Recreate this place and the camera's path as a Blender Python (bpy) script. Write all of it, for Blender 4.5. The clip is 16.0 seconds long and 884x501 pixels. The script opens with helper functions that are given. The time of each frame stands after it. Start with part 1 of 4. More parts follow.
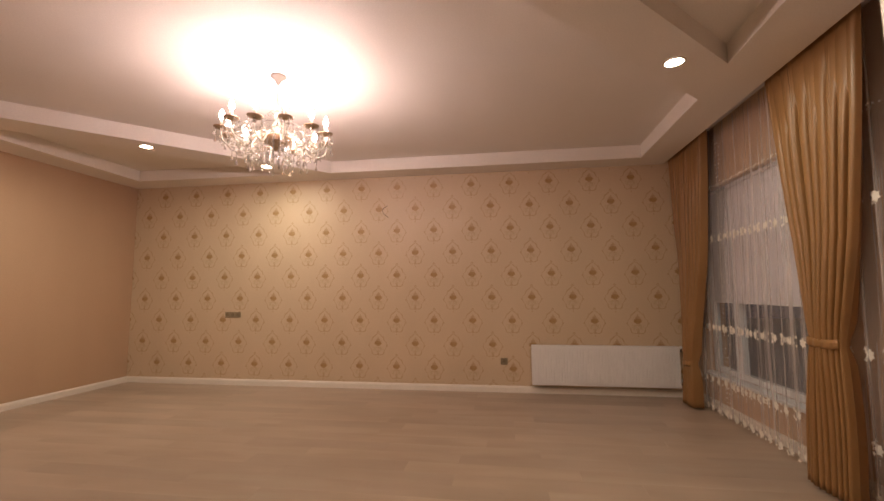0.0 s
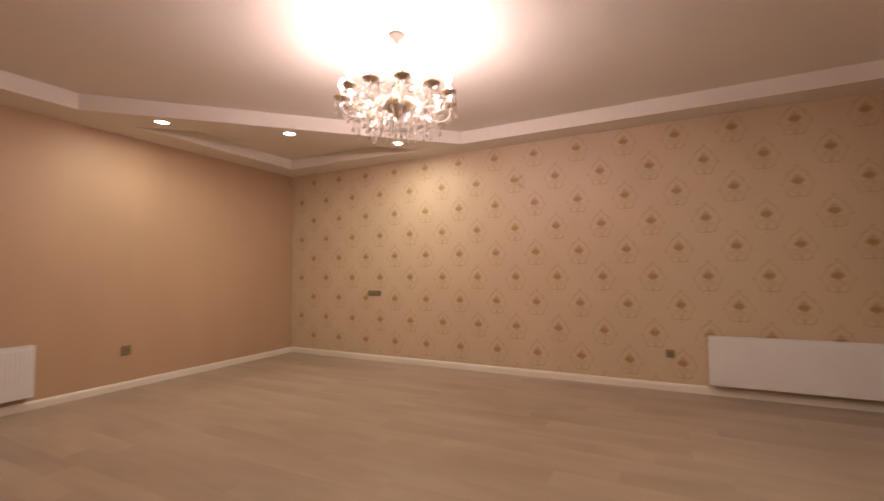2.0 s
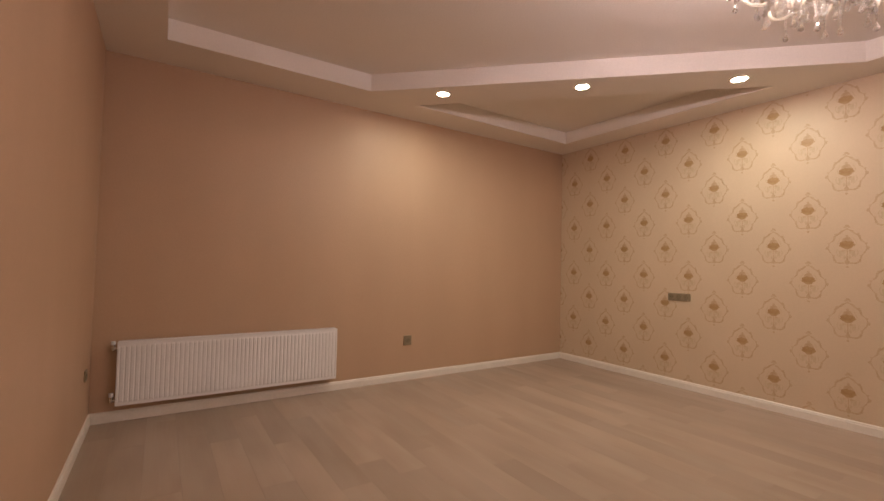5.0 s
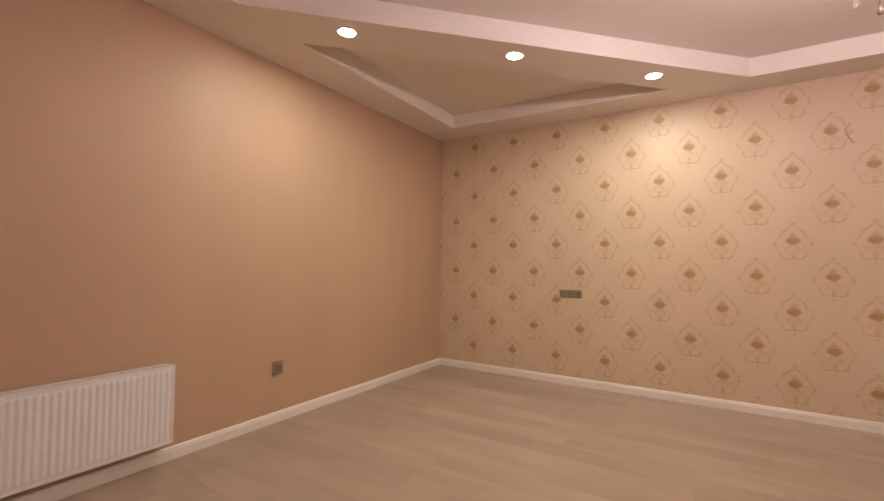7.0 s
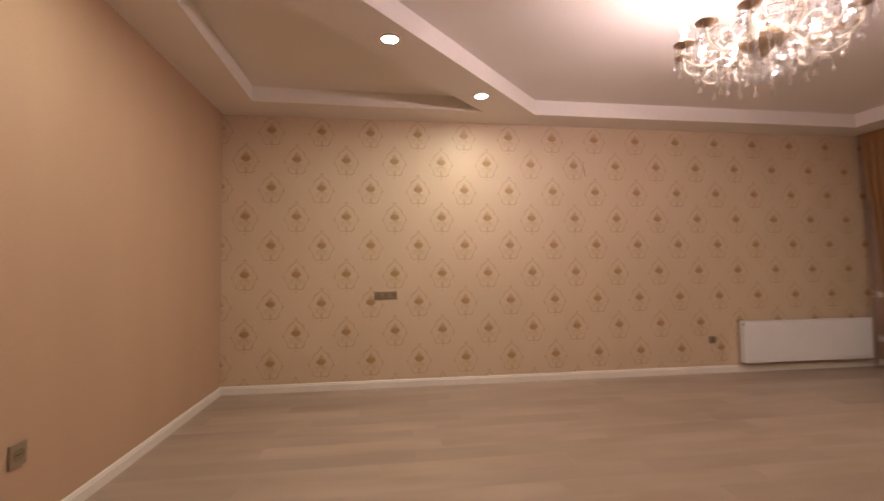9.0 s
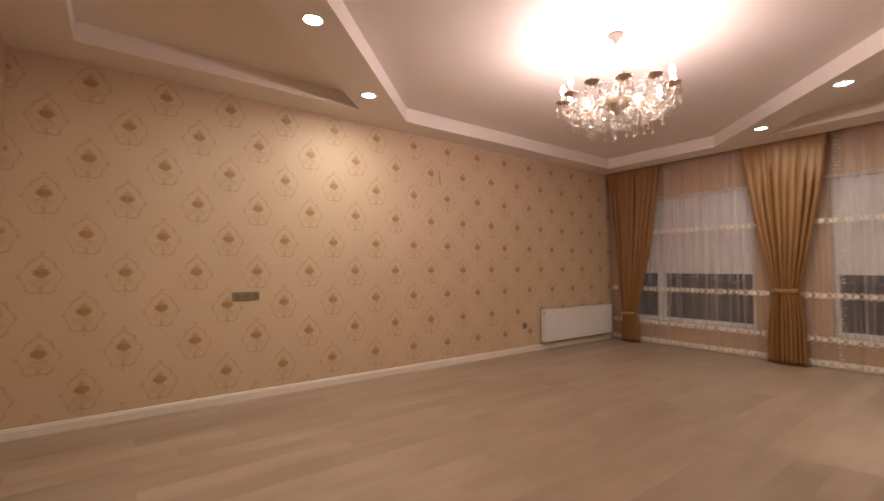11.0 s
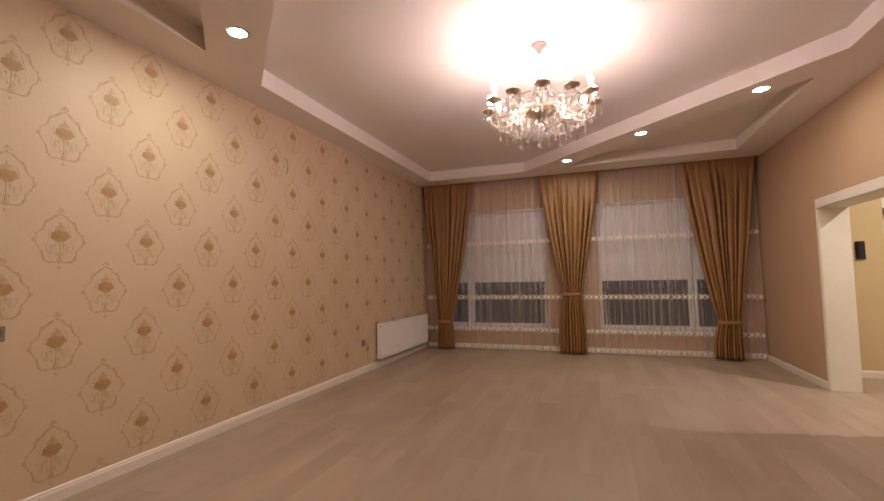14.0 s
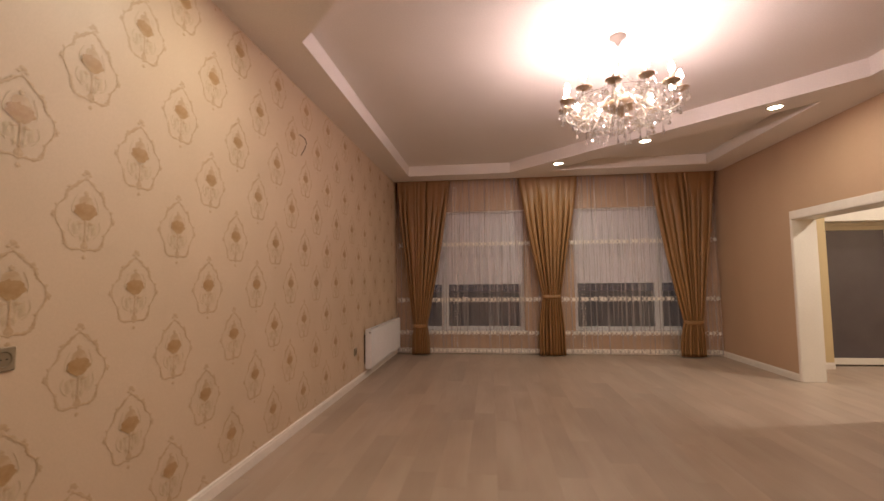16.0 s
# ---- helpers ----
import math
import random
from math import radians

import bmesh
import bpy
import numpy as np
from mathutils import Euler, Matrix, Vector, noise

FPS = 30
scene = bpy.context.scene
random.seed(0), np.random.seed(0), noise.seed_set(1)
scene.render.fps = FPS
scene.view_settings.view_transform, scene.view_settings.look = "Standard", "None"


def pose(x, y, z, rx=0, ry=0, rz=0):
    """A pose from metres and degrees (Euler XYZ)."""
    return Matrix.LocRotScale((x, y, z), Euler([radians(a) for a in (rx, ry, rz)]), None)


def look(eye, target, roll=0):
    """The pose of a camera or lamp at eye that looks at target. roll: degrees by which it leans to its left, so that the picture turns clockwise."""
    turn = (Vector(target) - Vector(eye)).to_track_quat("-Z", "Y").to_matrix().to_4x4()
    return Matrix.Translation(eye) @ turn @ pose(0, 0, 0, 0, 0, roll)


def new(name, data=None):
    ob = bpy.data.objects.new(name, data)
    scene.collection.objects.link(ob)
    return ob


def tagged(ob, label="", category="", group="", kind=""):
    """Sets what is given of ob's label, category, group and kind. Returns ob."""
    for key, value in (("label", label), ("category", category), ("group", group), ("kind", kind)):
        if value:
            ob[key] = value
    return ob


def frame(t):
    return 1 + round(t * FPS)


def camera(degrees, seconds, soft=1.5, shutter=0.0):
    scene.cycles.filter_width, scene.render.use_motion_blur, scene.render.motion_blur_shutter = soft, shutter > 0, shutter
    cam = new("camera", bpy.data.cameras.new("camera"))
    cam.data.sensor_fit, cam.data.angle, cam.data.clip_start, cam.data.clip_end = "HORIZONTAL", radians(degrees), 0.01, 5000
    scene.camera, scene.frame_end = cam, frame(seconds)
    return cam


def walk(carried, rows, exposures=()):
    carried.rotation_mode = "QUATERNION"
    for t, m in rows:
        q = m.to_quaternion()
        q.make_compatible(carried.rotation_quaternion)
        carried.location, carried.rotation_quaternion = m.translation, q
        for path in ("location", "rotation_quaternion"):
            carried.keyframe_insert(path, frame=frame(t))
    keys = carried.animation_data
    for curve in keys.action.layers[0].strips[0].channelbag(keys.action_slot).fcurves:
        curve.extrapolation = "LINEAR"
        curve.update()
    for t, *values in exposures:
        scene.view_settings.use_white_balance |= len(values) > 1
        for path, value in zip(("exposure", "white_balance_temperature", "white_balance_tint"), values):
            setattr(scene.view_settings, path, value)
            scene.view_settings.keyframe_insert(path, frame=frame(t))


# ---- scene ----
cam = camera(91.4, 16.0, shutter=0.5)
METRES, EYE, TILT, LEAN, TURN = 8.0, 1.5, 0.0, 0.0, 0.0
EXPOSURES = [(0, 0.18, 6700, 10), (0.5, 0.28, 6600, 10), (2.5, 0.24, 6500, 10), (3.5, 0.11, 6400, 10), (4.0, 0.05, 6400, 10), (6.5, 0.50, 6150, 10), (7.5, 0.42, 6150, 10), (8.5, 0.27, 6150, 10), (11.0, 0.18, 6450, 10), (12.5, 0.08, 6450, 10), (16.0, 0.07, 6450, 10)]
PATH = [
    (0, (0.477, 0.053, 1.328), (0.181, 2.022, 1.52), -0.4),
    (0.5, (0.478, 0.128, 1.324), (0.166, 2.097, 1.48), -1.2),
    (1, (0.524, 0.236, 1.318), (0.077, 2.18, 1.461), -1.1),
    (1.5, (0.459, 0.379, 1.336), (-0.186, 2.27, 1.443), -1.1),
    (2, (0.361, 0.568, 1.335), (-0.545, 2.348, 1.432), -0.6),
    (2.5, (0.249, 0.676, 1.329), (-0.957, 2.27, 1.402), -0.1),
    (3, (0.139, 0.853, 1.32), (-1.39, 2.141, 1.39), 0.6),
    (3.5, (-0.042, 0.934, 1.296), (-1.714, 2.03, 1.351), 1.2),
    (4, (-0.326, 0.987, 1.317), (-2.022, 2.044, 1.383), 1.3),
    (6.5, (-1.866, 1.08, 1.318), (-3.222, 2.548, 1.388), 1.0),
    (7, (-2.212, 1.088, 1.322), (-3.271, 2.783, 1.388), 0.7),
    (7.5, (-2.533, 1.102, 1.309), (-3.352, 2.926, 1.361), 0.7),
    (8, (-2.892, 1.136, 1.283), (-3.529, 3.031, 1.359), 0.6),
    (8.5, (-3.242, 1.128, 1.302), (-3.409, 3.119, 1.389), 0.0),
    (11, (-4.535, 1.401, 1.294), (-3.349, 3.009, 1.372), -0.1),
    (11.5, (-4.649, 1.573, 1.304), (-3.228, 2.978, 1.39), 0.5),
    (12, (-4.768, 1.805, 1.304), (-3.122, 2.936, 1.413), 0.3),
    (12.5, (-4.803, 2.062, 1.287), (-3.095, 3.097, 1.401), -0.2),
    (13, (-4.788, 2.334, 1.296), (-3.05, 3.316, 1.413), -0.3),
    (13.5, (-4.835, 2.614, 1.259), (-3.004, 3.409, 1.39), -0.6),
    (14, (-4.869, 2.933, 1.273), (-2.989, 3.602, 1.402), -1.0),
    (14.5, (-4.839, 3.293, 1.282), (-2.932, 3.882, 1.414), -1.1),
    (15, (-4.835, 3.632, 1.267), (-2.873, 3.998, 1.406), -1.3),
    (15.5, (-4.827, 3.962, 1.254), (-2.849, 4.226, 1.391), -1.0),
    (16, (-4.789, 4.321, 1.271), (-2.806, 4.543, 1.407), -0.6),
]
walk(cam, [(t, look(eye, target, roll)) for t, eye, target, roll in PATH], EXPOSURES)

# ---- world, lamps ----
SOFFIT, CEIL = 2.99, 3.155
W, E, S, N = -5.29, 2.80, 0.616, 5.987
POCKET = 2.55
HALL_N = 0.36
world = bpy.data.worlds.new("night")
scene.world = world
world.use_nodes = True
world.node_tree.nodes["Background"].inputs[0].default_value = (0.013, 0.012, 0.018, 1)
world.node_tree.nodes["Background"].inputs[1].default_value = 1.0
BULB, SPOT, DISC, HALL = 240.0, 10.0, 60.0, 240.0
WARM = (1.0, 0.765, 0.745)
SPOT_TINT = (1.0, 0.945, 0.755)
HALL_TINT = (1.0, 0.91, 0.82)
scene.view_settings.exposure = 0.0

# ---- materials ----


def nodes_of(name):
    m = bpy.data.materials.new(name)
    m.use_nodes = True
    t = m.node_tree
    return m, t, t.nodes["Principled BSDF"]


def noise_tex(t, scale, detail=4, space="Object", stretch=(1, 1, 1), rough=0.5):
    c = t.nodes.new("ShaderNodeTexCoord")
    mp = t.nodes.new("ShaderNodeMapping")
    mp.inputs["Scale"].default_value = stretch
    t.links.new(c.outputs[space], mp.inputs["Vector"])
    n = t.nodes.new("ShaderNodeTexNoise")
    n.inputs["Scale"].default_value, n.inputs["Detail"].default_value, n.inputs["Roughness"].default_value = scale, detail, rough
    t.links.new(mp.outputs["Vector"], n.inputs["Vector"])
    return n


def blend(t, fac, a, b):
    m = t.nodes.new("ShaderNodeMix")
    m.data_type = "RGBA"
    for sock, v in ((m.inputs[0], fac), (m.inputs[6], a), (m.inputs[7], b)):
        if isinstance(v, bpy.types.NodeSocket):
            t.links.new(v, sock)
        elif isinstance(v, tuple):
            sock.default_value = (*v, 1)
        else:
            sock.default_value = v
    return m.outputs[2]


def ramp(t, sock, lo, hi):
    r = t.nodes.new("ShaderNodeMapRange")
    r.inputs["From Min"].default_value, r.inputs["From Max"].default_value = lo, hi
    t.links.new(sock, r.inputs["Value"])
    return r.outputs["Result"]


def bump(t, b, sock, strength, distance):
    n = t.nodes.new("ShaderNodeBump")
    n.inputs["Strength"].default_value, n.inputs["Distance"].default_value = strength, distance
    t.links.new(sock, n.inputs["Height"])
    t.links.new(n.outputs["Normal"], b.inputs["Normal"])


def surface(name, color, color2=None, rough=0.5, metal=0.0, scale=3, fine=60, relief=0.0005, stretch=(1, 1, 1), coat=0.0, sheen=0.0):
    """Two tones mixed by a broad noise, with a fine grain in colour, gloss and relief."""
    m, t, b = nodes_of(name)
    broad, small = noise_tex(t, scale, 3, stretch=stretch), noise_tex(t, fine, 4, stretch=stretch)
    base = blend(t, ramp(t, broad.outputs[0], 0.35, 0.65), color, color2 or tuple(c * 0.9 for c in color))
    base = blend(t, ramp(t, small.outputs[0], 0.2, 1.6), base, tuple(c * 0.75 for c in color))
    t.links.new(base, b.inputs["Base Color"])
    r = t.nodes.new("ShaderNodeMapRange")
    r.inputs["To Min"].default_value, r.inputs["To Max"].default_value = rough * 0.85, min(1, rough * 1.15)
    t.links.new(broad.outputs[0], r.inputs["Value"])
    t.links.new(r.outputs["Result"], b.inputs["Roughness"])
    b.inputs["Metallic"].default_value = metal
    b.inputs["Coat Weight"].default_value = coat
    b.inputs["Sheen Weight"].default_value = sheen
    bump(t, b, small.outputs[0], 0.4, relief)
    return m


def emitter(name, color, strength):
    m, t, b = nodes_of(name)
    b.inputs["Base Color"].default_value = (0.9, 0.9, 0.9, 1)
    b.inputs["Emission Color"].default_value = (*color, 1)
    b.inputs["Emission Strength"].default_value = strength
    return m


def crystal_material(name, tint, clear, whitening):
    """Cut glass in the thin: a glossy skin over clear tinted transmission."""
    m, t, b = nodes_of(name)
    t.nodes.remove(b)
    out = t.nodes["Material Output"]
    gl, tr, rf, mx, mx2, fr = (t.nodes.new("ShaderNode" + k) for k in ("BsdfGlossy", "BsdfTransparent", "BsdfRefraction", "MixShader", "MixShader", "Fresnel"))
    gl.inputs["Roughness"].default_value = 0.05
    gl.inputs["Color"].default_value = (1, 0.97, 0.92, 1)
    tr.inputs["Color"].default_value = (*tint, 1)
    rf.inputs["Color"].default_value = (*tint, 1)
    rf.inputs["IOR"].default_value = 1.5
    fr.inputs["IOR"].default_value = 2.8
    mx2.inputs[0].default_value = 1 - clear
    t.links.new(tr.outputs[0], mx2.inputs[1])
    t.links.new(rf.outputs[0], mx2.inputs[2])
    t.links.new(fr.outputs[0], mx.inputs[0])
    t.links.new(mx2.outputs[0], mx.inputs[1])
    t.links.new(gl.outputs[0], mx.inputs[2])
    # a diffuse, translucent share is added to brighten the glass in place of sparkle
    df, tl, half, whitened = (t.nodes.new("ShaderNode" + k) for k in ("BsdfDiffuse", "BsdfTranslucent", "MixShader", "MixShader"))
    df.inputs[0].default_value = tl.inputs[0].default_value = (*tint, 1)
    whitened.inputs[0].default_value = whitening
    t.links.new(df.outputs[0], half.inputs[1])
    t.links.new(tl.outputs[0], half.inputs[2])
    t.links.new(mx.outputs[0], whitened.inputs[1])
    t.links.new(half.outputs[0], whitened.inputs[2])
    t.links.new(whitened.outputs[0], out.inputs[0])
    return m


def fabric_sheer(name, color, cover):
    """Thin woven voile: threads that scatter light, holes that let it through."""
    m, t, b = nodes_of(name)
    t.nodes.remove(b)
    out = t.nodes["Material Output"]
    df, tl, tr, a, c = (t.nodes.new("ShaderNode" + k) for k in ("BsdfDiffuse", "BsdfTranslucent", "BsdfTransparent", "MixShader", "MixShader"))
    df.inputs[0].default_value = tl.inputs[0].default_value = (*color, 1)
    a.inputs[0].default_value = 0.35
    t.links.new(df.outputs[0], a.inputs[1])
    t.links.new(tl.outputs[0], a.inputs[2])
    n = noise_tex(t, 38, 4, stretch=(0.0, 1, 0.012), rough=0.65)
    r = t.nodes.new("ShaderNodeMapRange")
    r.inputs["From Min"].default_value, r.inputs["From Max"].default_value = 0.50, 0.66
    r.inputs["To Min"].default_value, r.inputs["To Max"].default_value = cover, min(1, cover * 2.9)
    t.links.new(n.outputs[0], r.inputs["Value"])
    t.links.new(r.outputs["Result"], c.inputs[0])
    t.links.new(tr.outputs[0], c.inputs[1])
    t.links.new(a.outputs[0], c.inputs[2])
    t.links.new(c.outputs[0], out.inputs[0])
    return m


def plank_material():
    m, t, b = nodes_of("oak_laminate")
    info = t.nodes.new("ShaderNodeObjectInfo")
    c = t.nodes.new("ShaderNodeTexCoord")
    off = t.nodes.new("ShaderNodeCombineXYZ")
    mul = t.nodes.new("ShaderNodeMath")
    mul.operation = "MULTIPLY"
    mul.inputs[1].default_value = 37.0
    t.links.new(info.outputs["Random"], mul.inputs[0])
    t.links.new(mul.outputs[0], off.inputs[0])
    t.links.new(mul.outputs[0], off.inputs[1])
    add = t.nodes.new("ShaderNodeVectorMath")
    t.links.new(c.outputs["Object"], add.inputs[0])
    t.links.new(off.outputs[0], add.inputs[1])

    def layer(scale, stretch, detail):
        mp = t.nodes.new("ShaderNodeMapping")
        mp.inputs["Scale"].default_value = stretch
        t.links.new(add.outputs[0], mp.inputs["Vector"])
        n = t.nodes.new("ShaderNodeTexNoise")
        n.inputs["Scale"].default_value, n.inputs["Detail"].default_value = scale, detail
        t.links.new(mp.outputs[0], n.inputs["Vector"])
        return n.outputs[0]
    grain, streak, cloud = layer(7, (0.4, 10, 1), 4), layer(1.4, (0.5, 3.2, 1), 2), layer(1.8, (0.6, 1.6, 1), 2)
    knot = layer(9, (0.7, 1.4, 1), 1)
    col = blend(t, ramp(t, cloud, 0.3, 0.7), (0.435, 0.328, 0.250), (0.345, 0.253, 0.184))
    col = blend(t, ramp(t, streak, 0.5, 0.95), col, (0.46, 0.375, 0.30))
    col = blend(t, ramp(t, grain, 0.62, 3.6), col, (0.22, 0.185, 0.15))
    col = blend(t, ramp(t, knot, 0.76, 0.98), col, (0.17, 0.125, 0.09))
    tone = t.nodes.new("ShaderNodeMapRange")
    tone.inputs["To Min"].default_value, tone.inputs["To Max"].default_value = 0.0, 0.34
    t.links.new(info.outputs["Random"], tone.inputs["Value"])
    col = blend(t, tone.outputs["Result"], col, (0.235, 0.178, 0.136))
    t.links.new(col, b.inputs["Base Color"])
    r = t.nodes.new("ShaderNodeMapRange")
    r.inputs["To Min"].default_value, r.inputs["To Max"].default_value = 0.30, 0.48
    t.links.new(grain, r.inputs["Value"])
    t.links.new(r.outputs["Result"], b.inputs["Roughness"])
    bump(t, b, grain, 0.25, 0.0006)
    return m


M_PLANK = plank_material()
M_UNDER = surface("dark_underlay", (0.09, 0.07, 0.055), rough=0.9)
M_PLAIN = surface("plain_wallpaper", (0.525, 0.345, 0.223), (0.495, 0.322, 0.207), rough=0.55, scale=1.5, fine=220, relief=0.0007, stretch=(1, 1, 0.25))


def add_glitter(m):
    """Sparse metallic flakes pressed into the paper, each tilted a little its own way."""
    t = m.node_tree
    out, b = t.nodes["Material Output"], t.nodes["Principled BSDF"]
    c, v, geo, mask, pick, both, mix, gl, tilt, off, add, unit = (t.nodes.new("ShaderNode" + k) for k in ("TexCoord", "TexVoronoi", "NewGeometry", "Math", "Math", "Math", "AddShader", "BsdfGlossy", "VectorMath", "VectorMath", "VectorMath", "VectorMath"))
    v.inputs["Scale"].default_value = 34
    t.links.new(c.outputs["Object"], v.inputs["Vector"])
    mask.operation, mask.inputs[1].default_value = "LESS_THAN", 0.17
    t.links.new(v.outputs["Distance"], mask.inputs[0])
    sep = t.nodes.new("ShaderNodeSeparateColor")
    t.links.new(v.outputs["Color"], sep.inputs[0])
    pick.operation, pick.inputs[1].default_value = "GREATER_THAN", 0.35
    t.links.new(sep.outputs[2], pick.inputs[0])
    both.operation = "MULTIPLY"
    t.links.new(mask.outputs[0], both.inputs[0])
    t.links.new(pick.outputs[0], both.inputs[1])
    off.operation, off.inputs[1].default_value = "SUBTRACT", (0.5, 0.5, 0.5)
    t.links.new(v.outputs["Color"], off.inputs[0])
    tilt.operation = "SCALE"
    tilt.inputs["Scale"].default_value = 0.16
    t.links.new(off.outputs[0], tilt.inputs[0])
    t.links.new(geo.outputs["Normal"], add.inputs[0])
    t.links.new(tilt.outputs[0], add.inputs[1])
    unit.operation = "NORMALIZE"
    t.links.new(add.outputs[0], unit.inputs[0])
    t.links.new(unit.outputs[0], gl.inputs["Normal"])
    gl.inputs["Roughness"].default_value = 0.2
    weak = t.nodes.new("ShaderNodeMath")
    weak.operation, weak.inputs[1].default_value = "MULTIPLY", 0.12
    t.links.new(both.outputs[0], weak.inputs[0])
    t.links.new(weak.outputs[0], gl.inputs["Color"])
    t.links.new(b.outputs[0], mix.inputs[0])
    t.links.new(gl.outputs[0], mix.inputs[1])
    t.links.new(mix.outputs[0], out.inputs[0])


add_glitter(M_PLAIN)
M_PAPER = surface("cream_wallpaper", (0.635, 0.483, 0.337), (0.60, 0.452, 0.311), rough=0.5, scale=2, fine=260, relief=0.0005, stretch=(1, 1, 0.4))
M_PRINT = surface("print_line", (0.485, 0.325, 0.185), (0.58, 0.42, 0.275), rough=0.5, scale=22, fine=200, relief=0.0003)
M_TRACE = surface("print_tracery", (0.54, 0.40, 0.25), (0.60, 0.465, 0.32), rough=0.5, scale=24, fine=200, relief=0.0003)
M_ROSE = surface("print_rose", (0.38, 0.21, 0.082), (0.47, 0.305, 0.15), rough=0.42, scale=26, fine=180, relief=0.0004)
M_CEIL = surface("ceiling_paint", (0.85, 0.79, 0.735), (0.82, 0.76, 0.705), rough=0.6, scale=1.2, fine=90, relief=0.0003)
M_TRIM = surface("white_skirting", (0.80, 0.72, 0.64), (0.76, 0.68, 0.60), rough=0.35, scale=4, fine=50, relief=0.0002)
M_RAD = surface("white_enamel", (0.82, 0.785, 0.78), (0.79, 0.755, 0.75), rough=0.3, scale=5, fine=80, relief=0.0002)
# this dark brown also stands in for the shade behind the radiators
M_FIN = surface("brown_steel_gap_shade", (0.13, 0.085, 0.06), rough=0.5, metal=0.2)
M_CHROME = surface("chrome", (0.72, 0.70, 0.68), rough=0.15, metal=1.0)
M_SOCKET = surface("bronze_plastic", (0.27, 0.205, 0.13), (0.25, 0.185, 0.115), rough=0.35, scale=8)
M_SOCKET_IN = surface("dark_bronze_plastic", (0.22, 0.165, 0.10), rough=0.4, scale=8)
M_BLACK = surface("black_plastic", (0.02, 0.02, 0.022), rough=0.25)
M_PVC = surface("white_pvc", (0.72, 0.72, 0.74), rough=0.3)
M_BLIND = surface("white_blind", (0.70, 0.665, 0.71), (0.68, 0.645, 0.69), rough=0.8, scale=3, fine=300)
M_GOLD = surface("gold_satin", (0.315, 0.160, 0.058), (0.265, 0.130, 0.044), rough=0.45, scale=5, fine=260, relief=0.0004, stretch=(1, 1, 0.3))
M_SHEER = fabric_sheer("voile", (0.84, 0.755, 0.73), 0.18)
M_LACE = surface("cream_lace", (0.84, 0.78, 0.70), (0.78, 0.72, 0.64), rough=0.7, scale=30, fine=300)
M_BRONZE = surface("antique_bronze", (0.48, 0.34, 0.22), (0.38, 0.26, 0.15), rough=0.45, metal=0.45, scale=30)
M_CUP_ROSE = surface("cream_rose", (0.26, 0.215, 0.18), rough=0.4)
M_CANDLE = surface("ivory_plastic", (0.80, 0.74, 0.62), rough=0.4)
M_CRYSTAL = crystal_material("cut_crystal", (0.97, 0.98, 0.97), 0.25, 0.06)
M_ARM = crystal_material("amber_glass", (0.98, 0.95, 0.86), 0.2, 0.45)
M_BULB = emitter("lit_bulb", WARM, BULB)
M_DISC = emitter("lit_diffuser", (1.0, 0.90, 0.72), DISC)
M_PAINT = surface("cream_joinery", (0.78, 0.72, 0.63), (0.75, 0.69, 0.60), rough=0.35, scale=4)
M_HALL = surface("hall_wallpaper", (0.62, 0.48, 0.27), (0.59, 0.455, 0.25), rough=0.55, scale=2, fine=200)
M_DARK = surface("dark_gloss_panel", (0.095, 0.080, 0.088), (0.075, 0.063, 0.072), rough=0.2, scale=2, coat=0.6)
M_OUT = surface("night_facade", (0.20, 0.19, 0.20), rough=0.9)
M_GROUND = surface("night_ground", (0.35, 0.34, 0.34), rough=0.9)


def pane_material():
    m, t, b = nodes_of("window_glass")
    b.inputs["Base Color"].default_value = (0.96, 0.98, 1, 1)
    b.inputs["Roughness"].default_value = 0.02
    b.inputs["Transmission Weight"].default_value = 1.0
    b.inputs["IOR"].default_value = 1.45
    return m


M_GLASS = pane_material()

# ---- mesh helpers ----


def add_box(bm, a, b, bevel=0.0):
    """A box from corner a to corner b, its edges rounded by a chamfer if asked."""
    geo = bmesh.ops.create_cube(bm, size=1)
    vs = geo["verts"]
    for v in vs:
        v.co = Vector([(a[i] + b[i]) / 2 + v.co[i] * abs(b[i] - a[i]) for i in range(3)])
    if bevel:
        es = list({e for v in vs for e in v.link_edges})
        bmesh.ops.bevel(bm, geom=es, offset=bevel, segments=1, affect="EDGES")
    return bm


def box(a, b, bevel=0.0):
    return add_box(bmesh.new(), a, b, bevel)


def add_lathe(bm, profile, n=16, m=Matrix()):
    """A body turned round z from (radius, height) pairs."""
    rings = []
    for r, z in profile:
        if r < 1e-5:
            rings.append([bm.verts.new(m @ Vector((0, 0, z)))])
        else:
            rings.append([bm.verts.new(m @ Vector((r * math.cos(2 * math.pi * k / n), r * math.sin(2 * math.pi * k / n), z))) for k in range(n)])
    for p, q in zip(rings, rings[1:]):
        for k in range(n):
            j = (k + 1) % n
            f = [p[k % len(p)], p[j % len(p)], q[j % len(q)], q[k % len(q)]]
            f = [v for i, v in enumerate(f) if v not in f[:i]]
            if len(f) > 2:
                bm.faces.new(f)
    return bm


